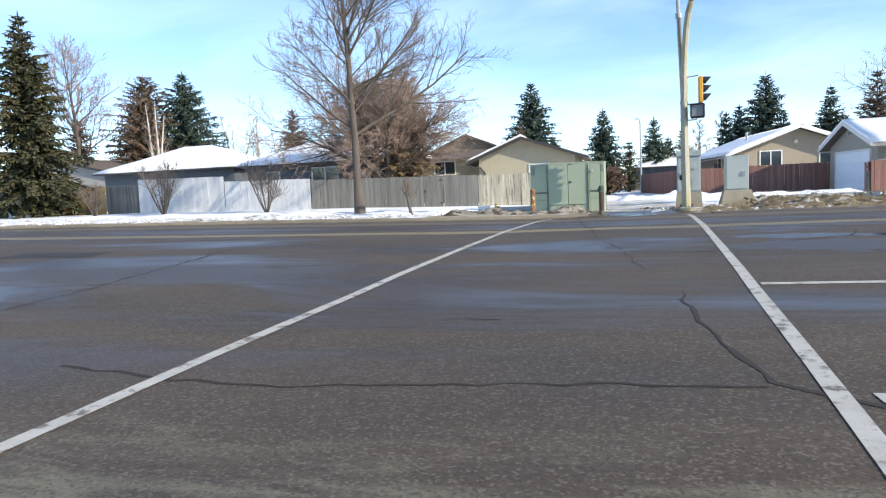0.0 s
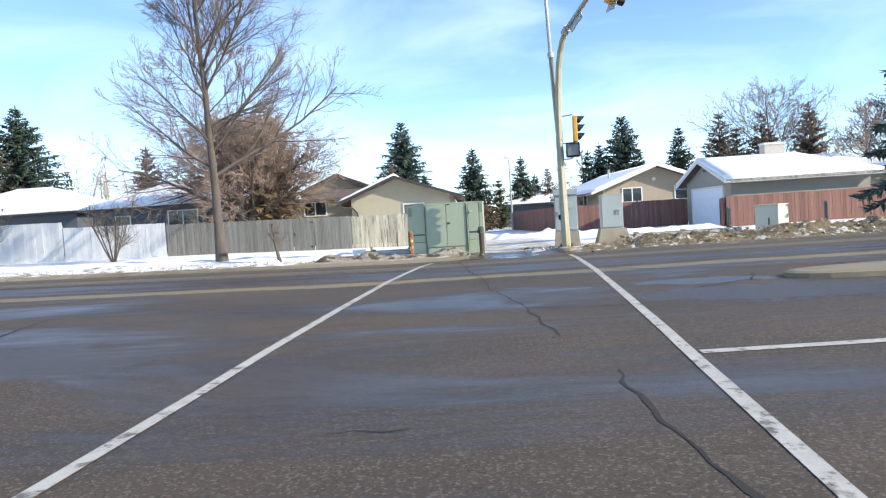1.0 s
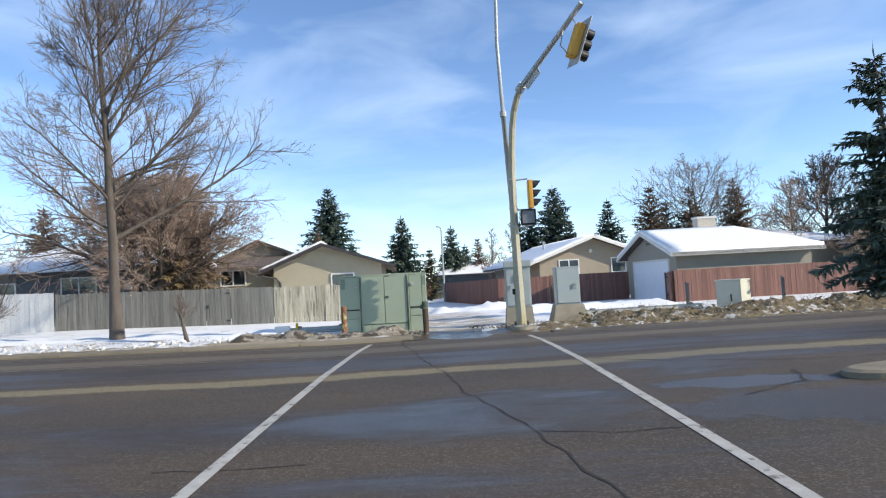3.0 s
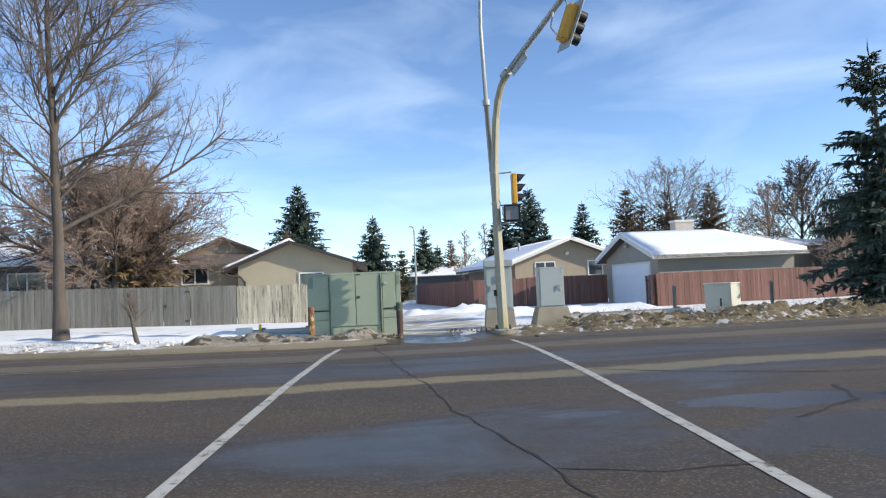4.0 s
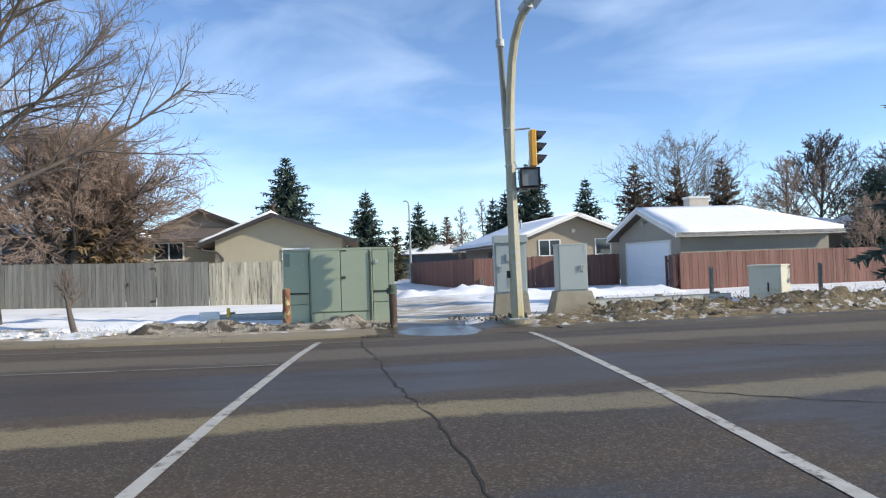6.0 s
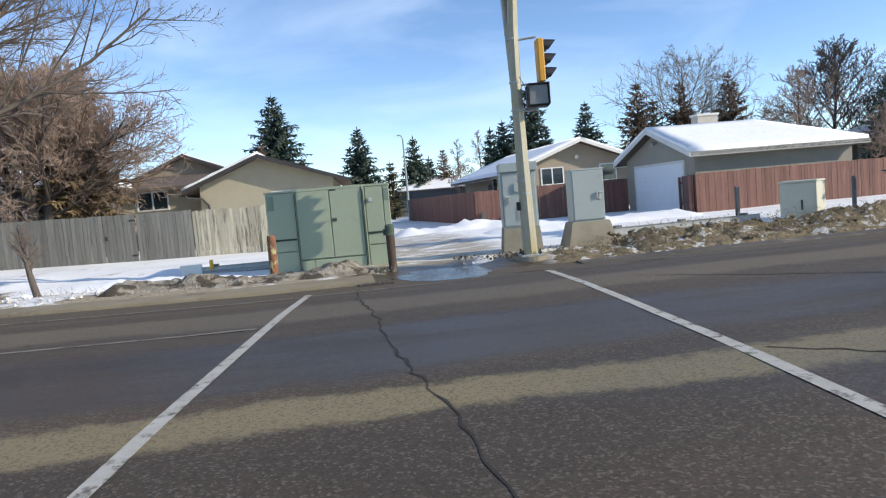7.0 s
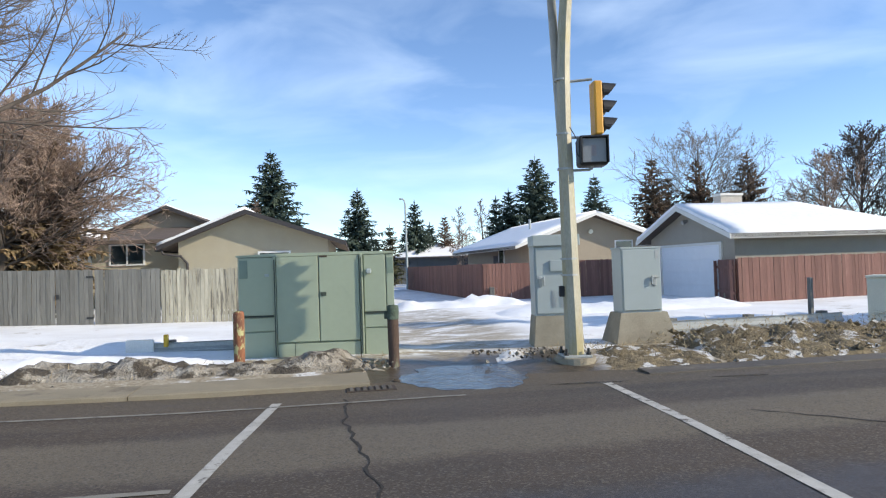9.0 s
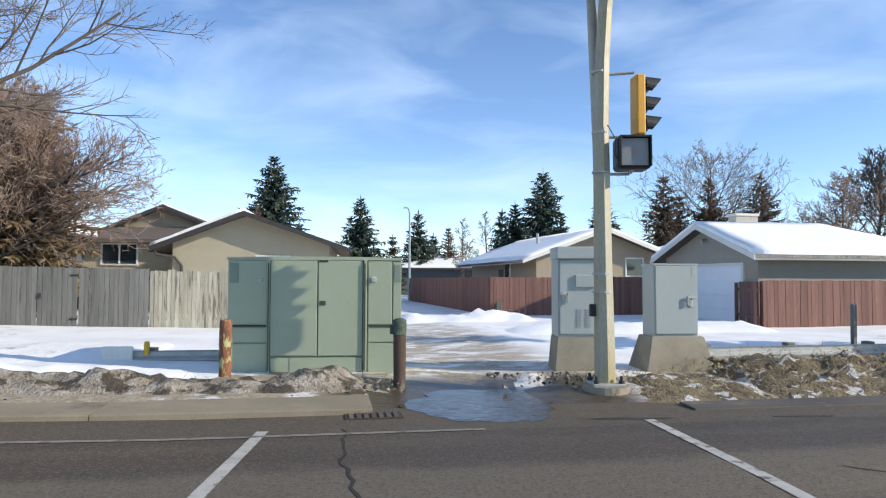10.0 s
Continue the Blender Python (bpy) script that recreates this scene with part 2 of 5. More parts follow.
def road_z(v):
    return float(np.interp(v, [-60, -26, -20, -18, -15.2, -14, -11.5, -9.5, -7.2, -4, -2.4, -1.2, 0, 40], [-0.28, -0.28, -0.15, -0.09, -0.03, 0.01, 0.055, 0.085, 0.112, 0.09, 0.07, 0.03, 0.0, 0.0]))


def rise(u):
    """How far the road and the yards climb towards the west."""
    return float(np.interp(u, [-60, -28, -17, -8.5, -3], [0.62, 0.42, 0.26, 0.10, 0.0]))


def base(name, m, label, category, group="", kind=""):
    e = new(name)
    e.matrix_world = Matrix.Translation((0, 0, rise(uv(*m.translation.xy)[0]))) @ m
    return tagged(e, label, category, group, kind)


def sheet(name, us, vs, zf, material):
    """A grid along the road's directions, with heights from zf(u, v)."""
    us, vs = [float(u) for u in us], [float(v) for v in vs]
    verts = [at_uv(u, v, zf(u, v) + rise(u)) for v in vs for u in us]
    nu = len(us)
    faces = [(j * nu + i, j * nu + i + 1, (j + 1) * nu + i + 1, (j + 1) * nu + i) for j in range(len(vs) - 1) for i in range(nu - 1)]
    me = bpy.data.meshes.new(name)
    me.from_pydata(verts, [], faces)
    me.materials.append(material)
    for p in me.polygons:
        p.use_smooth = True
    return new(name, me)


def kerb_v(u):
    return 0.62 if u < -0.9 else (0.62 - 0.5 * min(1, (u + 0.9) / 2.6) if u < 1.7 else 0.12)


def verge(u, v):
    """Height of the ground behind the kerb."""
    if v < 0.8:
        return road_z(v) - 0.06
    k = min(1.0, (v - 0.8) / 0.6)
    lane = max(0.0, 1 - abs(u - 0.6) / 2.0)
    if v < 2.2 and -0.75 < u < 1.5:
        return -0.004
    h = 0.10 * k * (1 - 0.75 * lane) + 0.03 * noise.noise(Vector((u * 0.35, v * 0.35, 0))) * k
    return h + 0.05 * min(1, max(0, (v - 6) / 6))


us = sorted(set([-900, -500, -300, -200, -150, -120] + [-60, -28, -17, -8.5, -3] + list(np.arange(-100, -30, 5.0)) + list(np.arange(-30, 30, 0.6)) + list(np.arange(30, 101, 5.0)) + [120, 150, 200, 300, 500, 900]))
vs = sorted(set([-900, -500, -300, -150, -80, -60, -40] + list(np.arange(-30, 0, 3.0)) + list(np.arange(0, 24, 0.5)) + list(np.arange(24, 60, 3.0)) + [70, 90, 120, 180, 300, 600, 1500]))


def ground_material(name, road):
    """Asphalt with damp and sandy patches, or snow that is dirty near the road. Distances across the road come from the place itself."""
    m = bpy.data.materials.new(name)
    m.use_nodes = True
    n, l = m.node_tree.nodes, m.node_tree.links
    bsdf = n["Principled BSDF"]
    co = n.new("ShaderNodeTexCoord").outputs["Object"]

    def math_(op, a, b=0.0, c=None):
        x = n.new("ShaderNodeMath")
        x.operation = op
        for i, v in enumerate((a, b) if c is None else (a, b, c)):
            if isinstance(v, (int, float)):
                x.inputs[i].default_value = v
            else:
                l.new(v, x.inputs[i])
        return x.outputs[0]

    def tex(sc, detail=5, rg=0.6, stretch=(1, 1, 1), rot=0.0, dist=0.0):
        mp = n.new("ShaderNodeMapping")
        mp.inputs["Scale"].default_value = stretch
        rp = n.new("ShaderNodeMapping")
        rp.inputs["Rotation"].default_value = (0, 0, rot)
        l.new(co, rp.inputs["Vector"])
        l.new(rp.outputs["Vector"], mp.inputs["Vector"])
        t = n.new("ShaderNodeTexNoise")
        t.inputs["Scale"].default_value, t.inputs["Detail"].default_value, t.inputs["Roughness"].default_value, t.inputs["Distortion"].default_value = sc, detail, rg, dist
        l.new(mp.outputs["Vector"], t.inputs["Vector"])
        return t.outputs["Fac"]

    def ranged(sock, a, b, c=0.0, d=1.0):
        r = n.new("ShaderNodeMapRange")
        r.interpolation_type = "SMOOTHSTEP"
        for k, v in (("From Min", a), ("From Max", b), ("To Min", c), ("To Max", d)):
            r.inputs[k].default_value = v
        l.new(sock, r.inputs["Value"])
        return r.outputs["Result"]

    def mixed(f, a, b):
        x = n.new("ShaderNodeMix")
        x.data_type = "RGBA"
        l.new(f, x.inputs["Factor"])
        for sock, v in (("A", a), ("B", b)):
            if isinstance(v, tuple):
                x.inputs[sock].default_value = (*v, 1)
            else:
                l.new(v, x.inputs[sock])
        return x.outputs["Result"]

    dot = n.new("ShaderNodeVectorMath")
    dot.operation = "DOT_PRODUCT"
    dot.inputs[1].default_value = EY
    l.new(co, dot.inputs[0])
    v = math_("SUBTRACT", dot.outputs["Value"], ORIGIN.dot(EY))
    if road:
        wob = math_("MULTIPLY", math_("SUBTRACT", tex(0.35, 3), 0.5), 0.8)
        ragged = math_("MULTIPLY", math_("SUBTRACT", tex(5.0, 6, 0.75), 0.5), 0.55)
        vv = math_("ADD", v, math_("ADD", wob, ragged))
        grit = math_("ADD", math_("MULTIPLY", tex(95, 3, 0.8), 0.5), math_("MULTIPLY", tex(42, 2, 0.8), 0.5))
        col = mixed(ranged(tex(0.5, 5, 0.6, (0.35, 1, 1), -ROAD), 0.35, 0.65), (0.084, 0.058, 0.035), (0.056, 0.041, 0.027))
        # tyre lanes along the far road: pale dusty bands
        band = ranged(math_("ABSOLUTE", math_("ADD", vv, 2.6)), 0.5, 0.9, 1, 0)
        band2 = ranged(math_("ABSOLUTE", math_("ADD", vv, 0.95)), 0.05, 0.25, 0.25, 0)
        lanes = math_("MAXIMUM", band, band2)
        col = mixed(math_("MULTIPLY", lanes, 0.85), col, (0.152, 0.122, 0.08))
        # the sandy strip between the lanes
        strip = math_("MULTIPLY", ranged(math_("ABSOLUTE", math_("ADD", vv, 7.45)), 0.22, 0.42, 1, 0), 0.9)
        col = mixed(strip, col, (0.25, 0.203, 0.108))
        edge = math_("MULTIPLY", ranged(v, -0.52, -0.42), 0.75)
        col = mixed(edge, col, (0.105, 0.08, 0.05))
        # sand at the near side of the crossing
        near = math_("MULTIPLY", ranged(vv, -20.2, -18.8, 1, 0), ranged(tex(1.6, 6, 0.7, (0.5, 2.2, 1), -ROAD, 0.8), 0.42, 0.66, 0, 0.75))
        col = mixed(near, col, (0.2, 0.18, 0.12))
        vo = n.new("ShaderNodeTexVoronoi")
        vo.inputs["Scale"].default_value = 62
        l.new(co, vo.inputs["Vector"])
        sp = n.new("ShaderNodeSeparateColor")
        l.new(vo.outputs["Color"], sp.inputs["Color"])
        chip = sp.outputs[0]
        col = mixed(math_("MULTIPLY", ranged(chip, 0.72, 1.0), 0.5), col, (0.2, 0.17, 0.13))
        col = mixed(math_("MULTIPLY", ranged(chip, 0.42, 0.0), 0.5), col, (0.02, 0.017, 0.014))
        wet = ranged(tex(0.24, 5, 0.6, (0.5, 1.5, 1), -ROAD, 0.5), 0.44, 0.62)
        wet = math_("MULTIPLY", wet, ranged(math_("ABSOLUTE", math_("ADD", v, 13.0)), 3.5, 6.5, 1, 0.2))
        damp = math_("MULTIPLY", ranged(math_("ABSOLUTE", math_("ADD", vv, 5.5)), 0.9, 1.5, 1, 0), ranged(tex(0.6, 5, 0.6, (0.3, 1.2, 1), -ROAD), 0.3, 0.6, 0.25, 0.7))
        wet = math_("MAXIMUM", wet, damp)
        # meltwater soaked into the surface beside the island and in the crosswalk
        for cx, cy, rx, ry, deep in ((1.4, 13.8, 0.45, 0.16, 0.95), (3.5, 14.05, 1.2, 0.4, 0.95), (4.6, 12.6, 2.6, 0.9, 0.65), (0.9, 12.9, 1.3, 0.35, 0.6), (-6.0, 9.5, 3.5, 1.2, 0.6)):
            sub = n.new("ShaderNodeVectorMath")
            sub.operation = "SUBTRACT"
            sub.inputs[1].default_value = (cx, cy, 0)
            l.new(co, sub.inputs[0])
            shr = n.new("ShaderNodeVectorMath")
            shr.operation = "MULTIPLY"
            shr.inputs[1].default_value = (1 / rx, 1 / ry, 0)
            l.new(sub.outputs[0], shr.inputs[0])
            far = n.new("ShaderNodeVectorMath")
            far.operation = "LENGTH"
            l.new(shr.outputs[0], far.inputs[0])
            edgy = math_("ADD", far.outputs["Value"], math_("MULTIPLY", math_("SUBTRACT", tex(1.7, 5, 0.65), 0.5), 1.6))
            wet = math_("MAXIMUM", wet, ranged(edgy, 0.75, 1.15, deep, 0))
        col = mixed(math_("MULTIPLY", wet, 0.4), col, (0.03, 0.03, 0.032))
        rough = math_("SUBTRACT", 0.82, math_("MULTIPLY", wet, 0.52))
        l.new(rough, bsdf.inputs["Roughness"])
        l.new(col, bsdf.inputs["Base Color"])
        b = n.new("ShaderNodeBump")
        b.inputs["Strength"].default_value, b.inputs["Distance"].default_value = 0.55, 0.012
        l.new(grit, b.inputs["Height"])
        l.new(b.outputs["Normal"], bsdf.inputs["Normal"])
    else:
        dirty = tex(0.9, 7, 0.7)
        near = ranged(v, 6.5, 1.0)
        du = n.new("ShaderNodeVectorMath")
        du.operation = "DOT_PRODUCT"
        du.inputs[1].default_value = EX
        l.new(co, du.inputs[0])
        u = math_("SUBTRACT", du.outputs["Value"], ORIGIN.dot(EX))
        lane = math_("MULTIPLY", ranged(math_("ABSOLUTE", math_("SUBTRACT", u, 0.4)), 3.0, 1.6), ranged(v, 22, 9))
        rut = tex(0.8, 7, 0.7, (0.9, 1.5, 1), -ROAD, 1.3)
        f = ranged(math_("ADD", dirty, math_("MULTIPLY", near, 0.2)), 0.60, 0.70)
        f = math_("MAXIMUM", f, math_("MULTIPLY", lane, ranged(rut, 0.36, 0.56, 0, 0.88)))
        snow = mixed(ranged(tex(0.7, 5), 0.35, 0.7), (0.88, 0.88, 0.87), (0.76, 0.75, 0.73))
        soil = mixed(ranged(tex(14, 5, 0.7), 0.35, 0.65), (0.24, 0.19, 0.12), (0.42, 0.36, 0.26))
        mud = math_("MULTIPLY", ranged(math_("ABSOLUTE", math_("SUBTRACT", math_("ADD", u, math_("MULTIPLY", dirty, 0.8)), 0.95)), 2.3, 1.7), ranged(math_("ADD", v, math_("MULTIPLY", rut, 2.4)), 4.6, 3.6))
        col = mixed(mud, mixed(f, snow, soil), mixed(ranged(tex(9, 6, 0.7), 0.35, 0.65), (0.105, 0.078, 0.05), (0.05, 0.04, 0.03)))
        l.new(col, bsdf.inputs["Base Color"])
        l.new(math_("SUBTRACT", 0.75, math_("MULTIPLY", mud, 0.4)), bsdf.inputs["Roughness"])
        b = n.new("ShaderNodeBump")
        b.inputs["Strength"].default_value, b.inputs["Distance"].default_value = 0.55, 0.045
        l.new(tex(6, 6, 0.65), b.inputs["Height"])
        l.new(b.outputs["Normal"], bsdf.inputs["Normal"])
    return m


M_ASPHALT = ground_material("asphalt", True)
M_GROUND = ground_material("snowy_ground", False)


def bank_material():
    """Ploughed heaps: grey-brown grit and dead grass with old snow showing through."""
    m = mat("dirty_snow_bank", (0.29, 0.225, 0.125), (0.085, 0.065, 0.04), 7, 0.95, bump=1.0, fine=24, bump_dist=0.06, c3=(0.62, 0.6, 0.56), c3_at=(0.56, 0.61), c3_scale=3.2)
    return m


M_BANK = bank_material()
M_BANKG = mat("gritty_grey_snow", (0.44, 0.40, 0.33), (0.20, 0.165, 0.115), 5, 0.9, bump=1.0, fine=22, bump_dist=0.05, c3=(0.075, 0.06, 0.042), c3_at=(0.49, 0.56), c3_scale=2.6)
M_BANKS = mat("old_snow_bank", (0.8, 0.8, 0.8), (0.62, 0.6, 0.56), 2.0, 0.8, bump=0.8, fine=16, bump_dist=0.05, c3=(0.22, 0.18, 0.12), c3_at=(0.55, 0.64), c3_scale=1.6)

tagged(sheet("ground", us, vs, verge, M_GROUND), "snow-covered ground with patches of brown soil", "ground", kind="structure")
rus = sorted(set([-300, -150, -80, -28, -17, -8.5, -3] + list(np.arange(-60, 61, 4.0)) + [80, 150, 300]))
rvs = sorted(set([-140, -80, -50, -36, -15.2, -11.5, -9.5, -7.2, -2.4, -1.2, 0.2, 0.9] + list(np.arange(-28.0, 0.2, 1.0))))
tagged(sheet("road", rus, rvs, lambda u, v: road_z(v), M_ASPHALT), "worn damp grey asphalt with sandy strips", "road", kind="structure")


def ribbon(bm, pts, widths, lift=0.006):
    """A flat strip on the road through world points (x, y)."""
    pts = [Vector((x, y, 0)) for x, y in pts]
    row = []
    for i, p in enumerate(pts):
        d = (pts[min(i + 1, len(pts) - 1)] - pts[max(i - 1, 0)]).normalized()
        s = Vector((-d.y, d.x, 0))
        w = widths[i] if isinstance(widths, list) else widths
        for k in (-0.5, 0.5):
            q = p + s * w * k
            qu, qv = uv(q.x, q.y)
            row.append(bm.verts.new((q.x, q.y, road_z(qv) + rise(qu) + lift)))
    for i in range(len(pts) - 1):
        bm.faces.new((row[2 * i], row[2 * i + 1], row[2 * i + 3], row[2 * i + 2]))
    bmesh.ops.recalc_face_normals(bm, faces=bm.faces)
    for f in bm.faces:
        if f.normal.z < 0:
            f.normal_flip()
    return bm


def line_pts(x0, y0, x1, y1, step=0.8):
    k = max(2, int(math.hypot(x1 - x0, y1 - y0) / step))
    return [(x0 + (x1 - x0) * i / k, y0 + (y1 - y0) * i / k) for i in range(k + 1)]


def marking(name, p, w, label):
    ob = part(name, ribbon(bmesh.new(), line_pts(*p), w), M_FAINT if "faint" in label else M_WHITE_LINE)
    return tagged(ob, label, "road marking", "painted road lines", "structure")


marking("crosswalk_line", (-1.77, -3.0, -2.09, 23.5), 0.12, "worn white crosswalk line painted on asphalt")
marking("crosswalk_line", (2.30, -3.0, 2.09, 23.95), 0.12, "worn white crosswalk line painted on asphalt")
marking("stop_line", (2.30, 9.12, 12.0, 10.25), 0.13, "thin white lane line beside the crosswalk")
marking("stop_bar", (2.42, 5.45, 9.0, 6.2), 0.3, "broad white stop bar beside the crosswalk")
a, b = at_uv(-40, -0.5), at_uv(0.15, -0.46)
marking("edge_line", (a.x, a.y, b.x, b.y), 0.09, "faint white edge line along the gutter")
a, b = at_uv(-14, -3.67), at_uv(-2.6, -3.64)
marking("lane_line", (a.x, a.y, b.x, b.y), 0.09, "faint white lane line on the far road")
a, b = at_uv(5.5, -9.2), at_uv(16, -9.2)
marking("lane_line", (a.x, a.y, b.x, b.y), 0.12, "faint pale lane line beyond the island")


def crack(pts, w, seed):
    rng = random.Random(seed)
    out = []
    for (x0, y0), (x1, y1) in zip(pts, pts[1:]):
        k = max(2, int(math.hypot(x1 - x0, y1 - y0) / 0.16))
        nx, ny = -(y1 - y0), x1 - x0
        q = math.hypot(nx, ny)
        for i in range(k):
            t, o = i / k, rng.uniform(-0.032, 0.032)
            out.append((x0 + (x1 - x0) * t + nx / q * o, y0 + (y1 - y0) * t + ny / q * o))
    ob = part("road_crack", ribbon(bmesh.new(), out, [w * rng.uniform(0.3, 1.3) for _ in out], 0.004), M_CRACK)
    return tagged(ob, "dark jagged crack in the asphalt", "road crack", "road cracks", "structure")


crack([(-1.27, 23.6), (-1.14, 22.1), (-0.96, 21.2), (-0.72, 19.9), (-0.64, 19.1), (-0.43, 17.8), (-0.32, 17.15), (-0.1, 16.2), (0.0, 15.5), (0.17, 14.3), (0.3, 13.9), (0.78, 12.05), (0.98, 10.75), (1.15, 9.9)], 0.028, 1)
crack([(1.5, 8.6), (1.56, 7.9), (1.62, 7.3), (1.85, 6.08), (1.92, 5.7), (2.25, 5.5), (2.6, 5.3)], 0.045, 2)
crack([(1.9, 5.62), (1.1, 5.55), (0.1, 5.41), (-0.95, 5.2), (-1.75, 5.16), (-3.0, 5.3)], 0.03, 3)
crack([(0.78, 12.05), (1.5, 11.85), (2.4, 11.9)], 0.03, 4)
crack([(-1.2, 11.3), (-2.6, 11.2)], 0.02, 5)
crack([(-5.2, 5.5), (-5.35, 6.9), (-5.55, 8.5), (-6.0, 10.7), (-6.5, 12.7)], 0.045, 6)
tagged(part("asphalt_patch", ribbon(bmesh.new(), line_pts(-10.4, 11.2, -8.6, 11.5), 0.8, 0.005), M_PATCH), "dark square asphalt repair patch", "road patch", kind="structure")
crack([(2.9, 21.8), (4.3, 20.55), (5.6, 19.6), (8.5, 18.9), (11, 18.6)], 0.035, 7)
crack([(-0.5, 7.2), (0.2, 7.25)], 0.02, 8)
crack([(2.3, 16.9), (3.4, 16.2), (5.2, 15.6), (7.0, 15.7)], 0.035, 9)
crack([(3.2, 13.2), (4.2, 13.9), (4.6, 14.9)], 0.05, 10)

# kerbs
def kerb(name, u0, u1, v0, w, h, label, material=M_KERB):
    k = max(1, int((u1 - u0) / 3.0))
    e = base(name, pose(0, 0, 0), label, "kerb", kind="structure")
    for i in range(k):
        a, b = u0 + (u1 - u0) * i / k + 0.006, u0 + (u1 - u0) * (i + 1) / k - 0.006
        bm = bmesh.new()
        poly = [(0, -0.12), (0.02, h * 0.75), (0.07, h), (w, h + 0.015), (w, -0.12)]
        prism(bm, poly, a, b)
        # local x runs across the road, local y along it
        rot = Matrix(((EY.x, EX.x, 0, ORIGIN.x + v0 * EY.x), (EY.y, EX.y, 0, ORIGIN.y + v0 * EY.y), (0, 0, 1, 0), (0, 0, 0, 1)))
        bmesh.ops.transform(bm, matrix=rot, verts=bm.verts)
        for q in bm.verts:
            q.co.z += rise(uv(q.co.x, q.co.y)[0])
        bmesh.ops.recalc_face_normals(bm, faces=bm.faces)
        part("kerb_stone", bm, material, e)
    return e


kerb("kerb_left", -75, -0.95, 0.55, 0.95, 0.065, "dirty concrete kerb and walk with joints")
kerb("kerb_right", 2.9, 75, 0.2, 0.4, 0.025, "dark soiled kerb half under dirt", M_KERBD)


def bank(name, u0, u1, v0, v1, h, material, label, seed, z0=0.08, du=0.16, rough=1.0):
    """A heap along the road with an uneven top."""
    us_, vs_ = np.arange(u0, u1 + du, du), np.linspace(v0, v1, max(8, int((v1 - v0) / du)))
    off = Vector((seed * 13.7, seed * 5.1, 0))

    def zf(u, v):
        t = (v - v0) / (v1 - v0)
        e = min(1, (u - u0) / 0.8, (u1 - u) / 0.8)
        prof = max(0, math.sin(math.pi * min(1, max(0, t))) ** 0.7) * max(0, e)
        p = Vector((u, v, 0))
        big = 0.55 + 0.75 * noise.noise(p * 0.55 + off)
        mid = noise.noise(p * 1.9 + off)
        small = noise.noise(p * 6.0 + off)
        return z0 - 0.12 + prof * (0.10 + h * (max(0.15, big) + rough * (0.35 * mid + 0.28 * small)))

    return tagged(sheet(name, list(us_), list(vs_), zf, material), label, "snow bank", kind="stuff")


bank("snow_bank", -6.6, -0.5, 1.4, 3.1, 0.27, M_BANKG, "low heap of dirty snow and soil along the kerb", 1, du=0.11, rough=1.6)
bank("snow_bank", -70, -6.0, 1.2, 3.4, 0.2, M_BANKS, "strip of old dirty snow along the kerb", 2, du=0.22)
bank("snow_bank", 4.3, 60, 0.6, 3.6, 0.42, M_BANK, "ploughed heap of soil, dead grass and dirty snow", 3, du=0.15, rough=1.5)
bank("snow_bank", 2.3, 5.0, 0.6, 3.0, 0.13, M_BANK, "low trampled soil and dirty snow by the cabinets", 8, du=0.1, rough=1.5)
bank("snow_bank", 0.9, 2.3, 1.6, 3.4, 0.26, M_BANKS, "small heap of icy snow beside the cabinets", 4, du=0.1)
bank("snow_bank", 3.0, 11.5, 9.5, 12.5, 0.35, M_SNOW, "shovelled white snow before the garage", 5, du=0.3, z0=0.15)
bank("snow_bank", 0.6, 6.0, 14.5, 17.5, 0.4, M_SNOW, "white snow ridge along the red fence", 6, du=0.25, z0=0.15)
bank("snow_bank", -9.0, -3.0, 2.7, 4.3, 0.2, M_SNOW, "low white snow ridge behind the dirty heap", 9, du=0.15, rough=0.8)
bank("snow_bank", -26, -4.2, 4.2, 9.5, 0.14, M_SNOWD, "settled white snow before the grey fence", 7, du=0.25, z0=0.12, rough=0.6)



def clods(name, u0, u1, v0, v1, count, lo, hi, zmax, material, label, seed):
    """Loose lumps of ice and soil, joined."""
    rng = random.Random(seed)
    V, F = [], []
    for _ in range(count):
        u, v = rng.uniform(u0, u1), v0 + (v1 - v0) * rng.betavariate(2, 2)
        s = lo + (hi - lo) * rng.random() ** 2.5
        p = at_uv(u, v, 0.06 + rise(u) + zmax * math.sin(math.pi * (v - v0) / (v1 - v0)) * rng.uniform(0.3, 1.0))
        i = len(V)
        for d in ((1, 0, 0), (0, 1, 0), (-1, 0, 0), (0, -1, 0), (0.2, 0.1, 0.8), (-0.1, 0, -0.8)):
            q = Vector(d) * s * rng.uniform(0.6, 1.3)
            q.rotate(Euler((rng.uniform(-0.5, 0.5), rng.uniform(-0.5, 0.5), u)))
            V.append(tuple(p + q))
        F.extend([(i + a, i + b_, i + 4) for a, b_ in ((0, 1), (1, 2), (2, 3), (3, 0))] + [(i + b_, i + a, i + 5) for a, b_ in ((0, 1), (1, 2), (2, 3), (3, 0))])
    me = bpy.data.meshes.new(name)
    me.from_pydata(V, [], F)
    me.materials.append(material)
    return tagged(new(name, me), label, "rubble", kind="stuff")


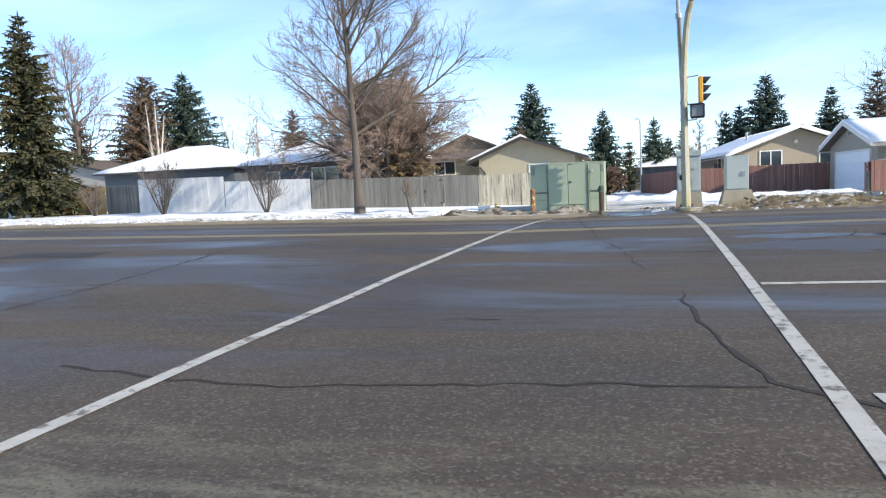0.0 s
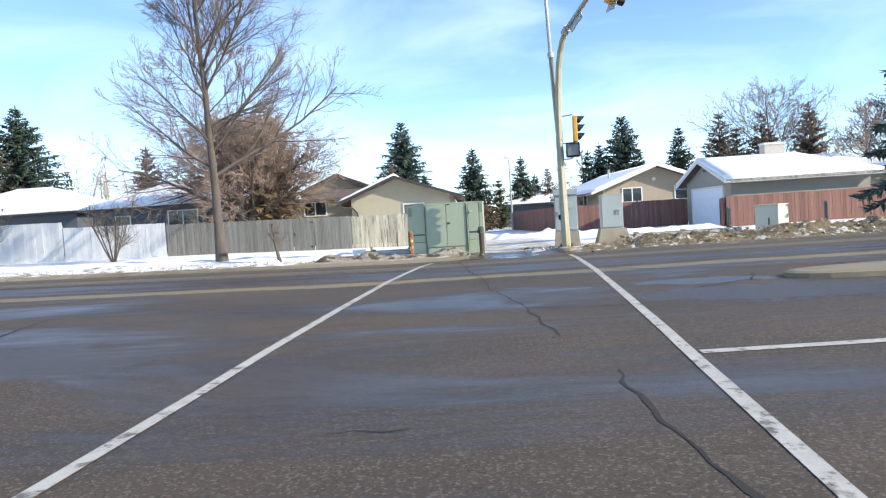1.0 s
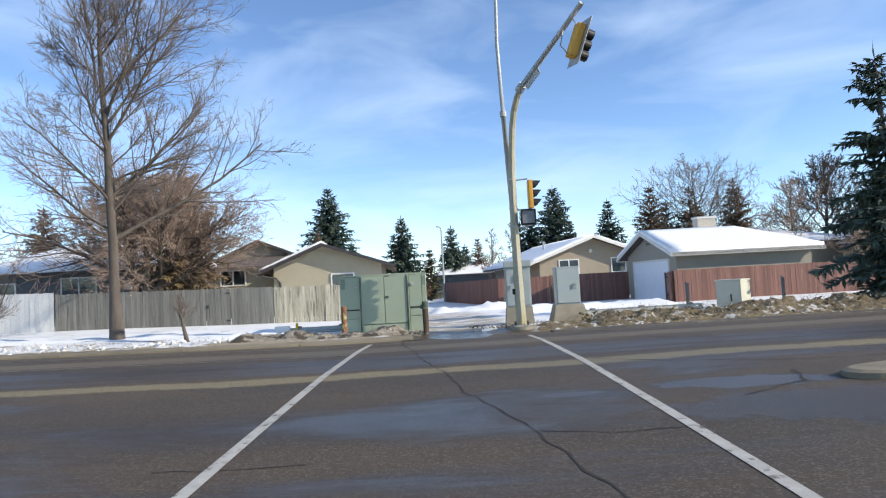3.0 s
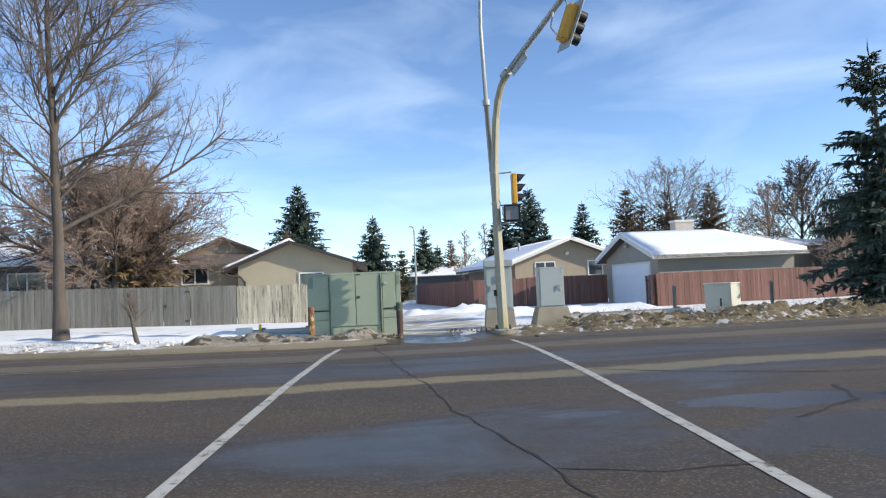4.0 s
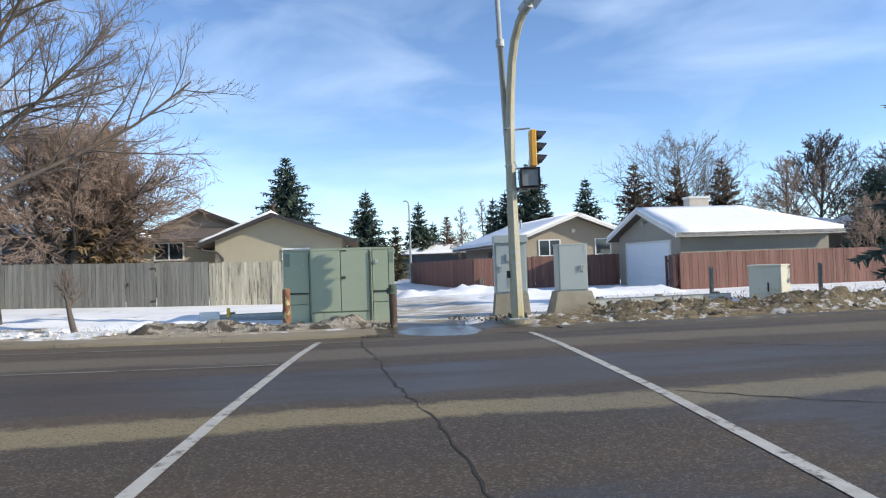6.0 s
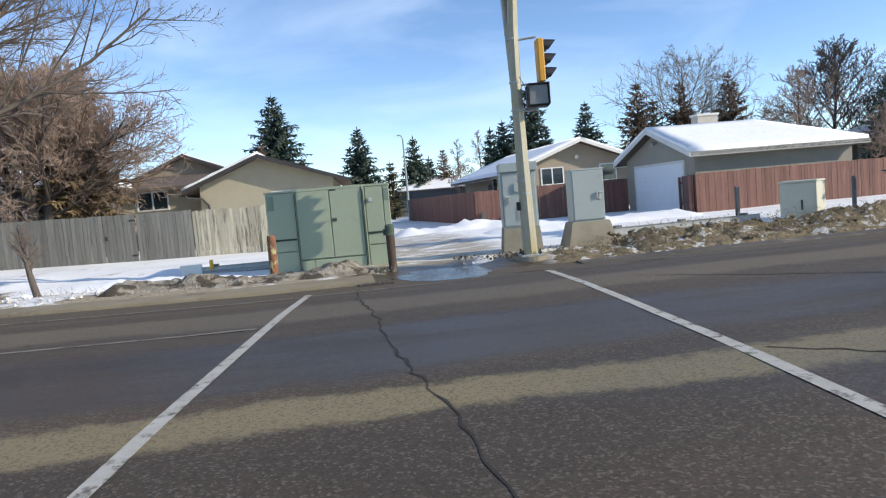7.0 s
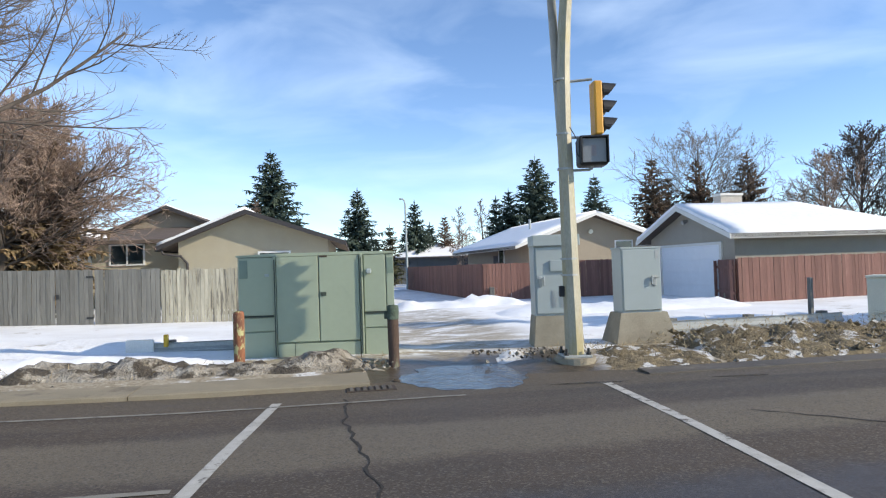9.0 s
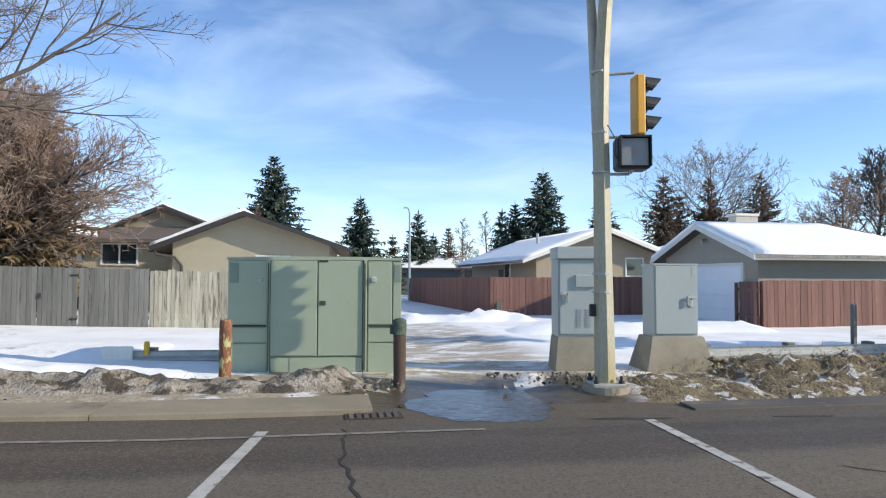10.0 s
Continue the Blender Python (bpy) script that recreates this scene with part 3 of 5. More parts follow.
clods("snow_lumps", 4.2, 26, 0.6, 3.2, 800, 0.02, 0.1, 0.38, M_BANK, "lumps of soil and dirty ice on the bank", 21)
clods("snow_lumps", -6.0, -0.5, 1.35, 2.9, 260, 0.015, 0.07, 0.08, M_BANKG, "lumps of dirty ice before the green enclosure", 22)
clods("snow_lumps", 0.9, 2.6, 1.4, 3.2, 130, 0.015, 0.06, 0.12, M_BANKG, "lumps of dirty ice around the signal pole", 23)
clods("snow_lumps", -30, -6, 1.2, 2.5, 500, 0.03, 0.12, 0.14, M_BANKS, "lumps of old snow along the kerb", 24)



def dead_grass(u0, u1, v0, v1, count, zmax, label, seed):
    """Flattened straw on the banks, joined."""
    rng = random.Random(seed)
    V, F = [], []
    for _ in range(count):
        u, v = rng.uniform(u0, u1), v0 + (v1 - v0) * rng.betavariate(2, 2)
        p = at_uv(u, v, 0.05 + rise(u) + zmax * math.sin(math.pi * (v - v0) / (v1 - v0)) * rng.uniform(0.2, 1.0))
        a, ln = rng.uniform(0, 6.28), rng.uniform(0.06, 0.22)
        d = Vector((math.cos(a), math.sin(a), rng.uniform(-0.1, 0.9))).normalized() * ln
        s = Vector((-math.sin(a), math.cos(a), 0)) * 0.007
        i = len(V)
        V.extend([tuple(p - s), tuple(p + s), tuple(p + d)])
        F.append((i, i + 1, i + 2))
    me = bpy.data.meshes.new("dead_grass")
    me.from_pydata(V, [], F)
    me.materials.append(M_STRAW)
    return tagged(new("dead_grass", me), label, "grass", kind="stuff")


dead_grass(4.2, 24, 0.6, 3.4, 7000, 0.5, "flattened dead grass on the soil bank", 31)
dead_grass(-6.4, -0.6, 1.4, 2.9, 350, 0.2, "flattened dead grass before the green enclosure", 32)
dead_grass(-26, -6.4, 1.3, 4.2, 2500, 0.14, "flattened dead grass along the kerb", 33)
dead_grass(2.2, 5.0, 0.7, 3.2, 700, 0.18, "flattened dead grass by the cabinets", 34)

# meltwater at the mouth of the lane
M_WATER = bpy.data.materials.new("meltwater")
M_WATER.use_nodes = True
_w, _l = M_WATER.node_tree.nodes, M_WATER.node_tree.links
_b = _w["Principled BSDF"]
_b.inputs["Base Color"].default_value, _b.inputs["Roughness"].default_value = (0.055, 0.045, 0.032, 1), 0.09
_n = _w.new("ShaderNodeTexNoise")
_n.inputs["Scale"].default_value, _n.inputs["Detail"].default_value = 9, 6
_b.inputs["IOR"].default_value = 1.33
_bb = _w.new("ShaderNodeBump")
_bb.inputs["Strength"].default_value, _bb.inputs["Distance"].default_value = 0.8, 0.03
_l.new(_n.outputs["Fac"], _bb.inputs["Height"])
_l.new(_bb.outputs["Normal"], _b.inputs["Normal"])


def puddle(cx, cy, rx, ry, z, seed, label):
    bm = bmesh.new()
    ring = []
    for k in range(120):
        t = 2 * math.pi * k / 120
        r = 1 + 0.3 * noise.noise(Vector((math.cos(t) * 1.5, math.sin(t) * 1.5, seed))) + 0.16 * noise.noise(Vector((math.cos(t) * 4, math.sin(t) * 4, seed)))
        x, y = cx + rx * r * math.cos(t), cy + ry * r * math.sin(t)
        ring.append(bm.verts.new((x, y, road_z(uv(x, y)[1]) + 0.004 if z is None else z)))
    bm.faces.new(ring)
    return tagged(part("puddle", bm, M_WATER), label, "puddle", "puddles", "structure")


puddle(0.36, 25.05, 0.95, 1.15, 0.004, 1.0, "shallow puddle of meltwater at the lane's mouth")
puddle(1.9, 24.02, 0.5, 0.06, None, 2.0, "narrow strip of meltwater in the gutter")
puddle(3.95, 24.05, 0.4, 0.05, None, 3.0, "narrow strip of meltwater in the gutter")

# traffic island
bm = bmesh.new()
oval = []
for k in range(40):
    t = 2 * math.pi * k / 40
    oval.append((5.4 * math.copysign(abs(math.cos(t)) ** 0.8, math.cos(t)), 0.75 * math.copysign(abs(math.sin(t)) ** 0.8, math.sin(t))))
lo = [bm.verts.new((x, y, -0.1)) for x, y in oval]
mi = [bm.verts.new((x, y, 0.07)) for x, y in oval]
hi = [bm.verts.new((x * 0.985, y * 0.93, 0.1)) for x, y in oval]
for r0, r1 in ((lo, mi), (mi, hi)):
    for k in range(40):
        bm.faces.new((r0[k], r0[(k + 1) % 40], r1[(k + 1) % 40], r1[k]))
bm.faces.new(hi)
isl = part("traffic_island", bm, M_KERB)
isl.matrix_world = pose(10.1, 14.55, 0.07, 0, 0, 6.5)
tagged(isl, "low concrete traffic island with rounded nose", "traffic island", kind="structure")


# ---- green utility enclosure ----
def utility_box():
    e = base("utility_enclosure", pose(-3.48, 27.32, 0.02, 0, 0, 1.0), "large green metal utility enclosure with several doors", "utility box")
    W, H, D = 2.78, 1.90, 1.3
    part("body", boxed(0.02, W - 0.02, 0.06, D, 0.0, H - 0.03, bevel=0.01), M_GREEN, e)
    part("roof", prism(bmesh.new(), [(0.0, H - 0.05), (W, H - 0.05), (W, H - 0.012), (W * 0.75, H + 0.005), (W * 0.25, H + 0.005), (0.0, H - 0.012)], 0.0, D + 0.03), M_GREEN, e)
    part("door", boxed(0.03, 0.64, 0.01, 0.07, 0.82, H - 0.06, bevel=0.008), M_GREEN, e)
    part("lower_panel", boxed(0.03, 0.64, 0.02, 0.07, 0.54, 0.78, bevel=0.008), M_GREEN, e)
    part("lower_panel", boxed(0.03, 0.64, 0.015, 0.07, 0.02, 0.52, bevel=0.008), M_GREEN, e)
    part("ledge", boxed(0.03, 0.64, 0.0, 0.06, 0.79, 0.815), M_SEAM, e)
    d = part("door", boxed(0.70, 1.43, -0.01, 0.05, 0.33, H - 0.06, bevel=0.008), M_GREEN, e)
    d2 = part("door", boxed(1.45, 2.15, -0.01, 0.05, 0.33, H - 0.06, bevel=0.008), M_GREEN, e)
    part("plinth", boxed(0.70, 2.15, 0.0, 0.06, 0.0, 0.30, bevel=0.006), M_GREEN, e)
    part("plinth_joint", boxed(1.0, 1.008, -0.003, 0.02, 0.0, 0.3), M_SEAM, e)
    part("post", boxed(0.645, 0.69, -0.03, 0.06, 0.0, H - 0.04, bevel=0.006), M_GREEN, e)
    part("post", boxed(2.17, 2.22, -0.03, 0.06, 0.0, H - 0.04, bevel=0.006), M_GREEN, e)
    part("door", boxed(2.24, 2.62, 0.01, 0.07, 0.82, H - 0.06, bevel=0.008), M_GREEN, e)
    part("side_strip", boxed(2.64, W - 0.01, 0.02, 0.07, 0.4, H - 0.06, bevel=0.006), M_GREEN, e)
    part("lower_panel", boxed(2.24, 2.7, 0.02, 0.07, 0.54, 0.78, bevel=0.008), M_GREEN, e)
    part("lower_panel", boxed(2.24, 2.7, 0.015, 0.07, 0.02, 0.52, bevel=0.008), M_GREEN, e)
    part("ledge", boxed(2.24, 2.62, 0.0, 0.06, 0.79, 0.815), M_SEAM, e)
    part("repaint_patch", boxed(2.66, 2.76, 0.008, 0.02, 1.5, 1.78), M_GREEN2, e)
    part("repaint_patch", boxed(0.06, 0.2, 0.0, 0.01, 1.48, 1.8), M_GREEN2, e)
    part("latch", boxed(1.47, 1.57, -0.03, -0.005, 1.13, 1.2, bevel=0.008), M_SEAM, d2, "dark recessed latch")
    bm = tube(bmesh.new(), [(2.33, 0.0, 1.55), (2.33, -0.04, 1.55)], 0.05, 14)
    box(bm, 2.29, 2.37, -0.07, -0.03, 1.5, 1.58, bevel=0.01)
    part("lock", bm, M_CABGREY, e, "grey lock hasp")
    part("lock", boxed(0.5, 0.57, -0.02, 0.01, 1.5, 1.55, bevel=0.006), M_CABGREY, e, "small grey lock")
    part("rust_spot", boxed(1.46, 1.6, -0.015, 0.0, H - 0.085, H - 0.05), M_RUST, e, "rusty hinge plate")
    for x in (0.67, 2.19):
        part("hinge", tube(bmesh.new(), [(x, -0.04, 0.1), (x, -0.04, H - 0.1)], 0.009, 8), M_SEAM, e)


utility_box()


def bollard(x, y, lean, cap, label, wood=M_BOL):
    e = base("bollard", pose(x, y, -0.05, lean, lean * 0.5, 0), label, "bollard", "wooden bollards")
    prof = [(0.0, 0.09), (0.3, 0.088), (0.6, 0.092), (0.98, 0.088), (1.03, 0.08), (1.045, 0.05)]
    bm = tube(bmesh.new(), [(0, 0, z) for z, _ in prof], [r for _, r in prof], 18)
    for v in bm.verts:
        v.co += 0.006 * noise.noise_vector(v.co * 9 + Vector((x, y, 0)))
    part("post", bm, wood, e, smooth=True)
    if cap:
        part("cap", tube(bmesh.new(), [(0, 0, 0.83), (0.003, 0, 0.95), (0, 0, 1.04), (0, 0, 1.06)], [0.094, 0.099, 0.096, 0.05], 18), M_BOLG, e, "flaking green painted top", True)
        bm = boxed(-0.14, -0.08, -0.04, 0.04, 0.84, 0.97, bevel=0.015)
        part("bracket", bm, M_BOLG, e)


bollard(-3.18, 26.2, 0.5, False, "red and yellow peeling wooden bollard in dirty snow")
bollard(-0.72, 26.15, -0.3, True, "dark wooden bollard with a green top", M_BOLD)


# ---- signal cabinets ----
def frustum(bm, x0, x1, y0, y1, z0, z1, t):
    lo = [bm.verts.new(p) for p in ((x0 - t, y0 - t, z0), (x1 + t, y0 - t, z0), (x1 + t, y1 + t, z0), (x0 - t, y1 + t, z0))]
    hi = [bm.verts.new(p) for p in ((x0, y0, z1), (x1, y0, z1), (x1, y1, z1), (x0, y1, z1))]
    for k in range(4):
        bm.faces.new((lo[k], lo[(k + 1) % 4], hi[(k + 1) % 4], hi[k]))
    bm.faces.new(lo[::-1])
    bm.faces.new(hi)
    bmesh.ops.bevel(bm, geom=list(bm.edges), offset=0.012, segments=2, affect="EDGES")
    return bm


def handle(parent, x, z, side):
    bm = boxed(x - 0.03, x + 0.03, -0.05, -0.01, z - 0.1, z + 0.1, bevel=0.01)
    box(bm, x - 0.06 * side - 0.015, x - 0.06 * side + 0.015, -0.08, -0.05, z - 0.07, z + 0.09, bevel=0.006)
    box(bm, x - 0.07, x + 0.07, -0.075, -0.05, z + 0.05, z + 0.075, bevel=0.005)
    return part("handle", bm, M_STEEL, parent, "grey metal handle")


def cabinet_a():
    e = base("signal_cabinet", pose(1.83, 27.35, 0.05, 0, 0, -3), "tall grey signal control cabinet on a concrete base", "cabinet", "signal cabinets")
    W, D = 0.80, 0.62
    part("plinth", frustum(bmesh.new(), -0.01, W + 0.01, -0.01, D, -0.1, 0.60, 0.06), M_CONC, e, "stained concrete base")
    bm = prism(bmesh.new(), [(0, 0.60), (W, 0.60), (W, 2.0), (0, 2.0)], 0, D)
    part("body", bm, M_CABGREY, e)
    part("hood", boxed(-0.02, W + 0.03, -0.07, D + 0.02, 1.86, 2.06, bevel=0.012), M_CABGREY, e)
    d = part("door", boxed(0.03, W - 0.03, -0.025, 0.0, 0.64, 1.84, bevel=0.008), M_CABGREY, e)
    part("police_panel", boxed(0.28, 0.62, -0.06, -0.02, 1.4, 1.6, bevel=0.008), M_CABGREY, d)
    for i in range(9):
        for x in (0.30, 0.45):
            part("louvre", boxed(x, x + 0.09, -0.035, -0.022, 0.76 + 0.034 * i, 0.776 + 0.034 * i), M_STEEL, d)
    handle(d, 0.1, 1.22, -1)


def cabinet_b():
    e = base("signal_cabinet", pose(3.46, 27.45, 0.12, 0, 0, 2), "grey metal signal cabinet on a flared concrete base", "cabinet", "signal cabinets")
    W, D = 0.75, 0.5
    part("plinth", frustum(bmesh.new(), -0.06, W + 0.08, -0.05, D + 0.03, -0.16, 0.52, 0.17), M_CONC, e, "flared concrete base")
    part("body", boxed(0, W, 0, D, 0.51, 1.70, bevel=0.01), M_CABGREY, e)
    part("hood", boxed(-0.015, W + 0.015, -0.02, D + 0.02, 1.69, 1.725, bevel=0.006), M_CABGREY, e)
    d = part("door", boxed(0.02, W - 0.01, -0.03, 0.0, 0.56, 1.68, bevel=0.01), M_CABGREY, e)
    handle(d, 0.62, 1.1, 1)
    bm = boxed(0.64, 0.70, -0.034, -0.03, 1.5, 1.66)
    part("sticker", bm, M_STEEL, d, "small pale sticker")


cabinet_a()
cabinet_b()


# ---- signal pole ----
def signal_pole():
    e = base("traffic_signal_pole", pose(2.09, 25.61, 0.04), "weathered grey metal signal pole with curved arm", "traffic signal")
    bm = bmesh.new()
    tube(bm, [(0, 0, -0.1), (0, 0, 0.1)], 0.32, 20)
    part("footing", bm, M_CONC, e, "round concrete footing")
    part("base_plate", boxed(-0.22, 0.22, -0.22, 0.22, 0.1, 0.14, bevel=0.01), M_STEEL, e)
    for sx in (-0.17, 0.17):
        for sy in (-0.17, 0.17):
            bm = tube(bmesh.new(), [(sx, sy, 0.13), (sx, sy, 0.24)], 0.02, 8)
            tube(bm, [(sx, sy, 0.14), (sx, sy, 0.18)], 0.04, 6)
            part("anchor_bolt", bm, M_DARK, e)
    # octagonal shaft that bends over into the arm
    pts = [(0.0, 0, 0.13), (-0.02, 0, 1.7), (-0.035, 0, 3.6), (-0.015, -0.01, 4.6), (0.02, -0.05, 5.3), (0.06, -0.13, 5.9), (0.125, -0.25, 6.38), (0.22, -0.42, 6.73), (0.33, -0.60, 6.97)]
    part("shaft", tube(bmesh.new(), pts, [0.15, 0.13, 0.112, 0.105, 0.1, 0.097, 0.095, 0.093, 0.09], 8), M_POLE, e)
    j, tip = Vector((0.33, -0.60, 6.97)), Vector((1.74, -2.88, 8.43))
    part("arm", tube(bmesh.new(), [j, j.lerp(tip, 0.5), tip], [0.085, 0.075, 0.07], 12), M_STEEL, e, smooth=True)
    d = (tip - j).normalized()
    part("coupling", tube(bmesh.new(), [j - d * 0.12, j + d * 0.12], 0.13, 12), M_STEEL, e)
    # band clamps
    for z, r in ((1.35, 0.142), (1.6, 0.139), (3.0, 0.125), (3.55, 0.12), (4.4, 0.115)):
        part("band", tube(bmesh.new(), [(-0.02 - z * 0.008, 0, z), (-0.02 - z * 0.008, 0, z + 0.03)], r, 12), M_STEEL, e)
    part("push_button", boxed(-0.21, -0.13, -0.045, 0.045, 1.03, 1.2, bevel=0.015), M_BLACK, e, "black pedestrian push button")
    # sign blade seen edge-on below the arm
    q = j.lerp(tip, 0.17)
    rot = Matrix.Translation(q) @ d.to_track_quat("X", "Z").to_matrix().to_4x4()
    part("sign_blade", boxed(-0.32, 0.36, -0.01, 0.01, -0.27, -0.085, rot), M_STEEL, e, "flat metal street sign back")
    # signal head on the arm, seen from behind with its back plate
    rot = Matrix.Translation((1.58, -2.66, 7.52)) @ Matrix.Rotation(radians(20), 4, "Y") @ Matrix.Rotation(radians(-74), 4, "Z")
    h = part("arm_signal_head", boxed(-0.16, 0.16, -0.12, 0.1, -0.45, 0.45, rot, bevel=0.03), M_YELLOW, e, "yellow signal housing")
    part("back_plate", boxed(-0.33, 0.33, 0.1, 0.112, -0.64, 0.64, rot), M_STEEL, h, "grey back plate")
    for z in (-0.29, 0.0, 0.29):
        bm = tube(bmesh.new(), [(0, 0.115, z), (0, 0.40, z)], [0.135, 0.135], 16, cap=False)
        bmesh.ops.transform(bm, matrix=rot, verts=bm.verts)
        part("visor", bm, M_BLACK, h)
    for zz, f in ((0.42, 0.97), (-0.40, 0.72)):
        a = j.lerp(tip, f)
        c = rot @ Vector((0, -0.12, zz))
        part("bracket", tube(bmesh.new(), [a, a.lerp(c, 0.55) + Vector((-0.14, 0, -0.08)), c], 0.02, 8), M_STEEL, h)
    # side-mounted head
    hx, hy = 0.44, -0.02
    rz = pose(hx + 0.02, hy, 3.53, 0, 0, -87)
    hd = part("signal_head", boxed(-0.13, 0.13, -0.045, 0.09, 0.0, 0.84, rz, bevel=0.025), M_YELLOW, e, "yellow three-lens signal housing")
    for i, (z, r) in enumerate(((0.16, 0.125), (0.43, 0.125), (0.70, 0.125))):
        bm = tube(bmesh.new(), [(0, 0.1, z), (0, 0.115, z)], r * 0.95, 18)
        bmesh.ops.transform(bm, matrix=rz, verts=bm.verts)
        part("lens", bm, M_LENS, hd, "dark unlit lens")
        bm = bmesh.new()
        a0, a1 = [], []
        for k in range(15):
            t = radians(-35 + 250 * k / 14)
            c, s = math.cos(t), math.sin(t)
            a0.append(bm.verts.new((r * c, 0.1, z + r * s)))
            a1.append(bm.verts.new((r * c, 0.13 + 0.22 * (0.5 + 0.5 * s), z + r * s - 0.02)))
        for k in range(14):
            bm.faces.new((a0[k], a0[k + 1], a1[k + 1], a1[k]))
        bmesh.ops.transform(bm, matrix=rz, verts=bm.verts)
        v = part("visor", bm, M_BLACK, hd)
        so = v.modifiers.new("thick", "SOLIDIFY")
        so.thickness = 0.008
    rp = pose(0.375, -0.12, 3.04, 0, 0, -4)
    pd = part("pedestrian_head", boxed(-0.225, 0.225, -0.1, 0.28, 0.0, 0.46, rp, bevel=0.05), M_BLACK, e, "black square pedestrian signal")
    part("lens", boxed(-0.18, 0.18, -0.108, -0.095, 0.045, 0.415, rp, bevel=0.005), M_PEDFACE, pd, "grey lens with crosshatch")
    part("symbol", boxed(-0.05, 0.03, -0.110, -0.107, 0.14, 0.31, rp), M_PEDFIG, pd, "faint unlit symbol")
    for k in range(2):
        part("visor", boxed(-0.215 + 0.41 * k, -0.195 + 0.41 * k, -0.17, -0.09, 0.03, 0.44, rp, bevel=0.006), M_BLACK, pd)
    part("visor", boxed(-0.215, 0.215, -0.17, -0.09, 0.42, 0.45, rp, bevel=0.006), M_BLACK, pd)
    for z, x1 in ((4.38, 0.42), (3.505, 0.46), (2.99, 0.34)):
        part("bracket", tube(bmesh.new(), [(-0.05, 0, z), (x1, -0.05, z + (0.03 if z > 4 else 0))], 0.022, 8), M_STEEL, e)
    part("bracket", tube(bmesh.new(), [(0.34, -0.08, 2.99), (0.36, -0.1, 3.05)], 0.03, 8), M_STEEL, e)
    part("cable", tube(bmesh.new(), [(0.02, -0.13, 3.65), (0.12, -0.16, 3.45), (0.11, -0.15, 3.25), (0.2, -0.1, 3.1)], 0.008, 6), M_DARK, e)


signal_pole()


def street_mast():
    e = base("street_lamp", pose(2.10, 25.73, 0.0), "thin grey steel lamp mast behind the signal pole", "street lamp")
    part("shaft", tube(bmesh.new(), [(0.02, 0, 0), (-0.06, 0, 3.5), (-0.17, 0, 6.45)], [0.085, 0.075, 0.07], 12), M_STEEL, e, smooth=True)
    part("upper_shaft", tube(bmesh.new(), [(-0.17, 0, 6.45), (-0.23, 0, 8.6), (-0.17, 0, 10.4), (-0.08, 0, 11.5)], [0.06, 0.055, 0.05, 0.045], 12), M_STEEL, e, smooth=True)
    part("collar", tube(bmesh.new(), [(-0.17, 0, 6.37), (-0.17, 0, 6.53)], 0.1, 12), M_STEEL, e)


street_mast()


# ---- fences ----
def plank_mesh(name, w, h, t, material, dog=0.0):
    bm = bmesh.new()
    poly = [(-w / 2, 0), (w / 2, 0), (w / 2, h - dog), (w / 2 - dog, h), (-w / 2 + dog, h), (-w / 2, h - dog)] if dog else [(-w / 2, 0), (w / 2, 0), (w / 2, h), (-w / 2, h)]
    prism(bm, poly, -t / 2, t / 2)
    me = bpy.data.meshes.new(name)
    bm.to_mesh(me)
    bm.free()
    me.materials.append(material)
    return me


def fence(name, p0, p1, h, material, label, z=0.1, w=0.125, gap=0.006, seed=0, jitter=0.012):
    """Upright boards from p0 to p1 on posts and rails."""
    rng = random.Random(seed)
    a, b = Vector((*p0, z)), Vector((*p1, z))
    d = b - a
    d.z += rise(uv(*p1)[0]) - rise(uv(*p0)[0])
    L = math.hypot(d.x, d.y)
    yaw = math.degrees(math.atan2(d.y, d.x))
    e = base(name, pose(a.x, a.y, a.z, 0, 0, yaw), label, "fence", kind="")
    k = max(1, round(L / (w + gap)))
    me = plank_mesh("board", L / k - gap, h, 0.02, material)
    slope = d.z / L
    for i in range(k):
        x = (i + 0.5) * L / k
        o = new("board", me)
        o.parent = e
        o.matrix_basis = pose(x, rng.uniform(-0.006, 0.006), slope * x + rng.uniform(-jitter, jitter), 0, rng.uniform(-0.35, 0.35), rng.uniform(-1.5, 1.5))
    for zz in (0.3, h - 0.3):
        bm = boxed(0, L, 0.02, 0.06, zz, zz + 0.09)
        for q in bm.verts:
            q.co.z += slope * q.co.x
        part("rail", bm, material, e)
    for i in range(int(L / 2.4) + 1):
        x = min(i * 2.4, L - 0.09)
        part("post", boxed(x, x + 0.09, 0.06, 0.15, slope * x - 0.2, slope * x + h - 0.03), material, e)
    return e


FY = lambda x: 35.75 + 0.055 * (x + 7.7)
f = fence("board_fence", (-17.2, FY(-17.2)), (-10.72, FY(-10.72)), 1.70, M_GREYW, "weathered grey board fence behind snow", 0.06, seed=1)
f = fence("fence_gate", (-10.70, FY(-10.7) - 0.01), (-9.66, FY(-9.66) - 0.01), 1.70, M_GREYW, "weathered grey board gate with black hinges", 0.06, seed=2)
for zz in (0.25, 1.45):
    part("hinge", boxed(0.86, 1.06, -0.035, -0.012, zz, zz + 0.05, bevel=0.004), M_DARK, f, "black strap hinge")
part("latch", boxed(0.02, 0.1, -0.04, -0.012, 0.85, 0.98, bevel=0.004), M_DARK, f, "black latch")
f = fence("board_fence", (-9.62, FY(-9.6)), (-7.78, FY(-7.78)), 1.70, M_GREYW, "weathered grey board fence panel beside the gate", 0.06, seed=3)
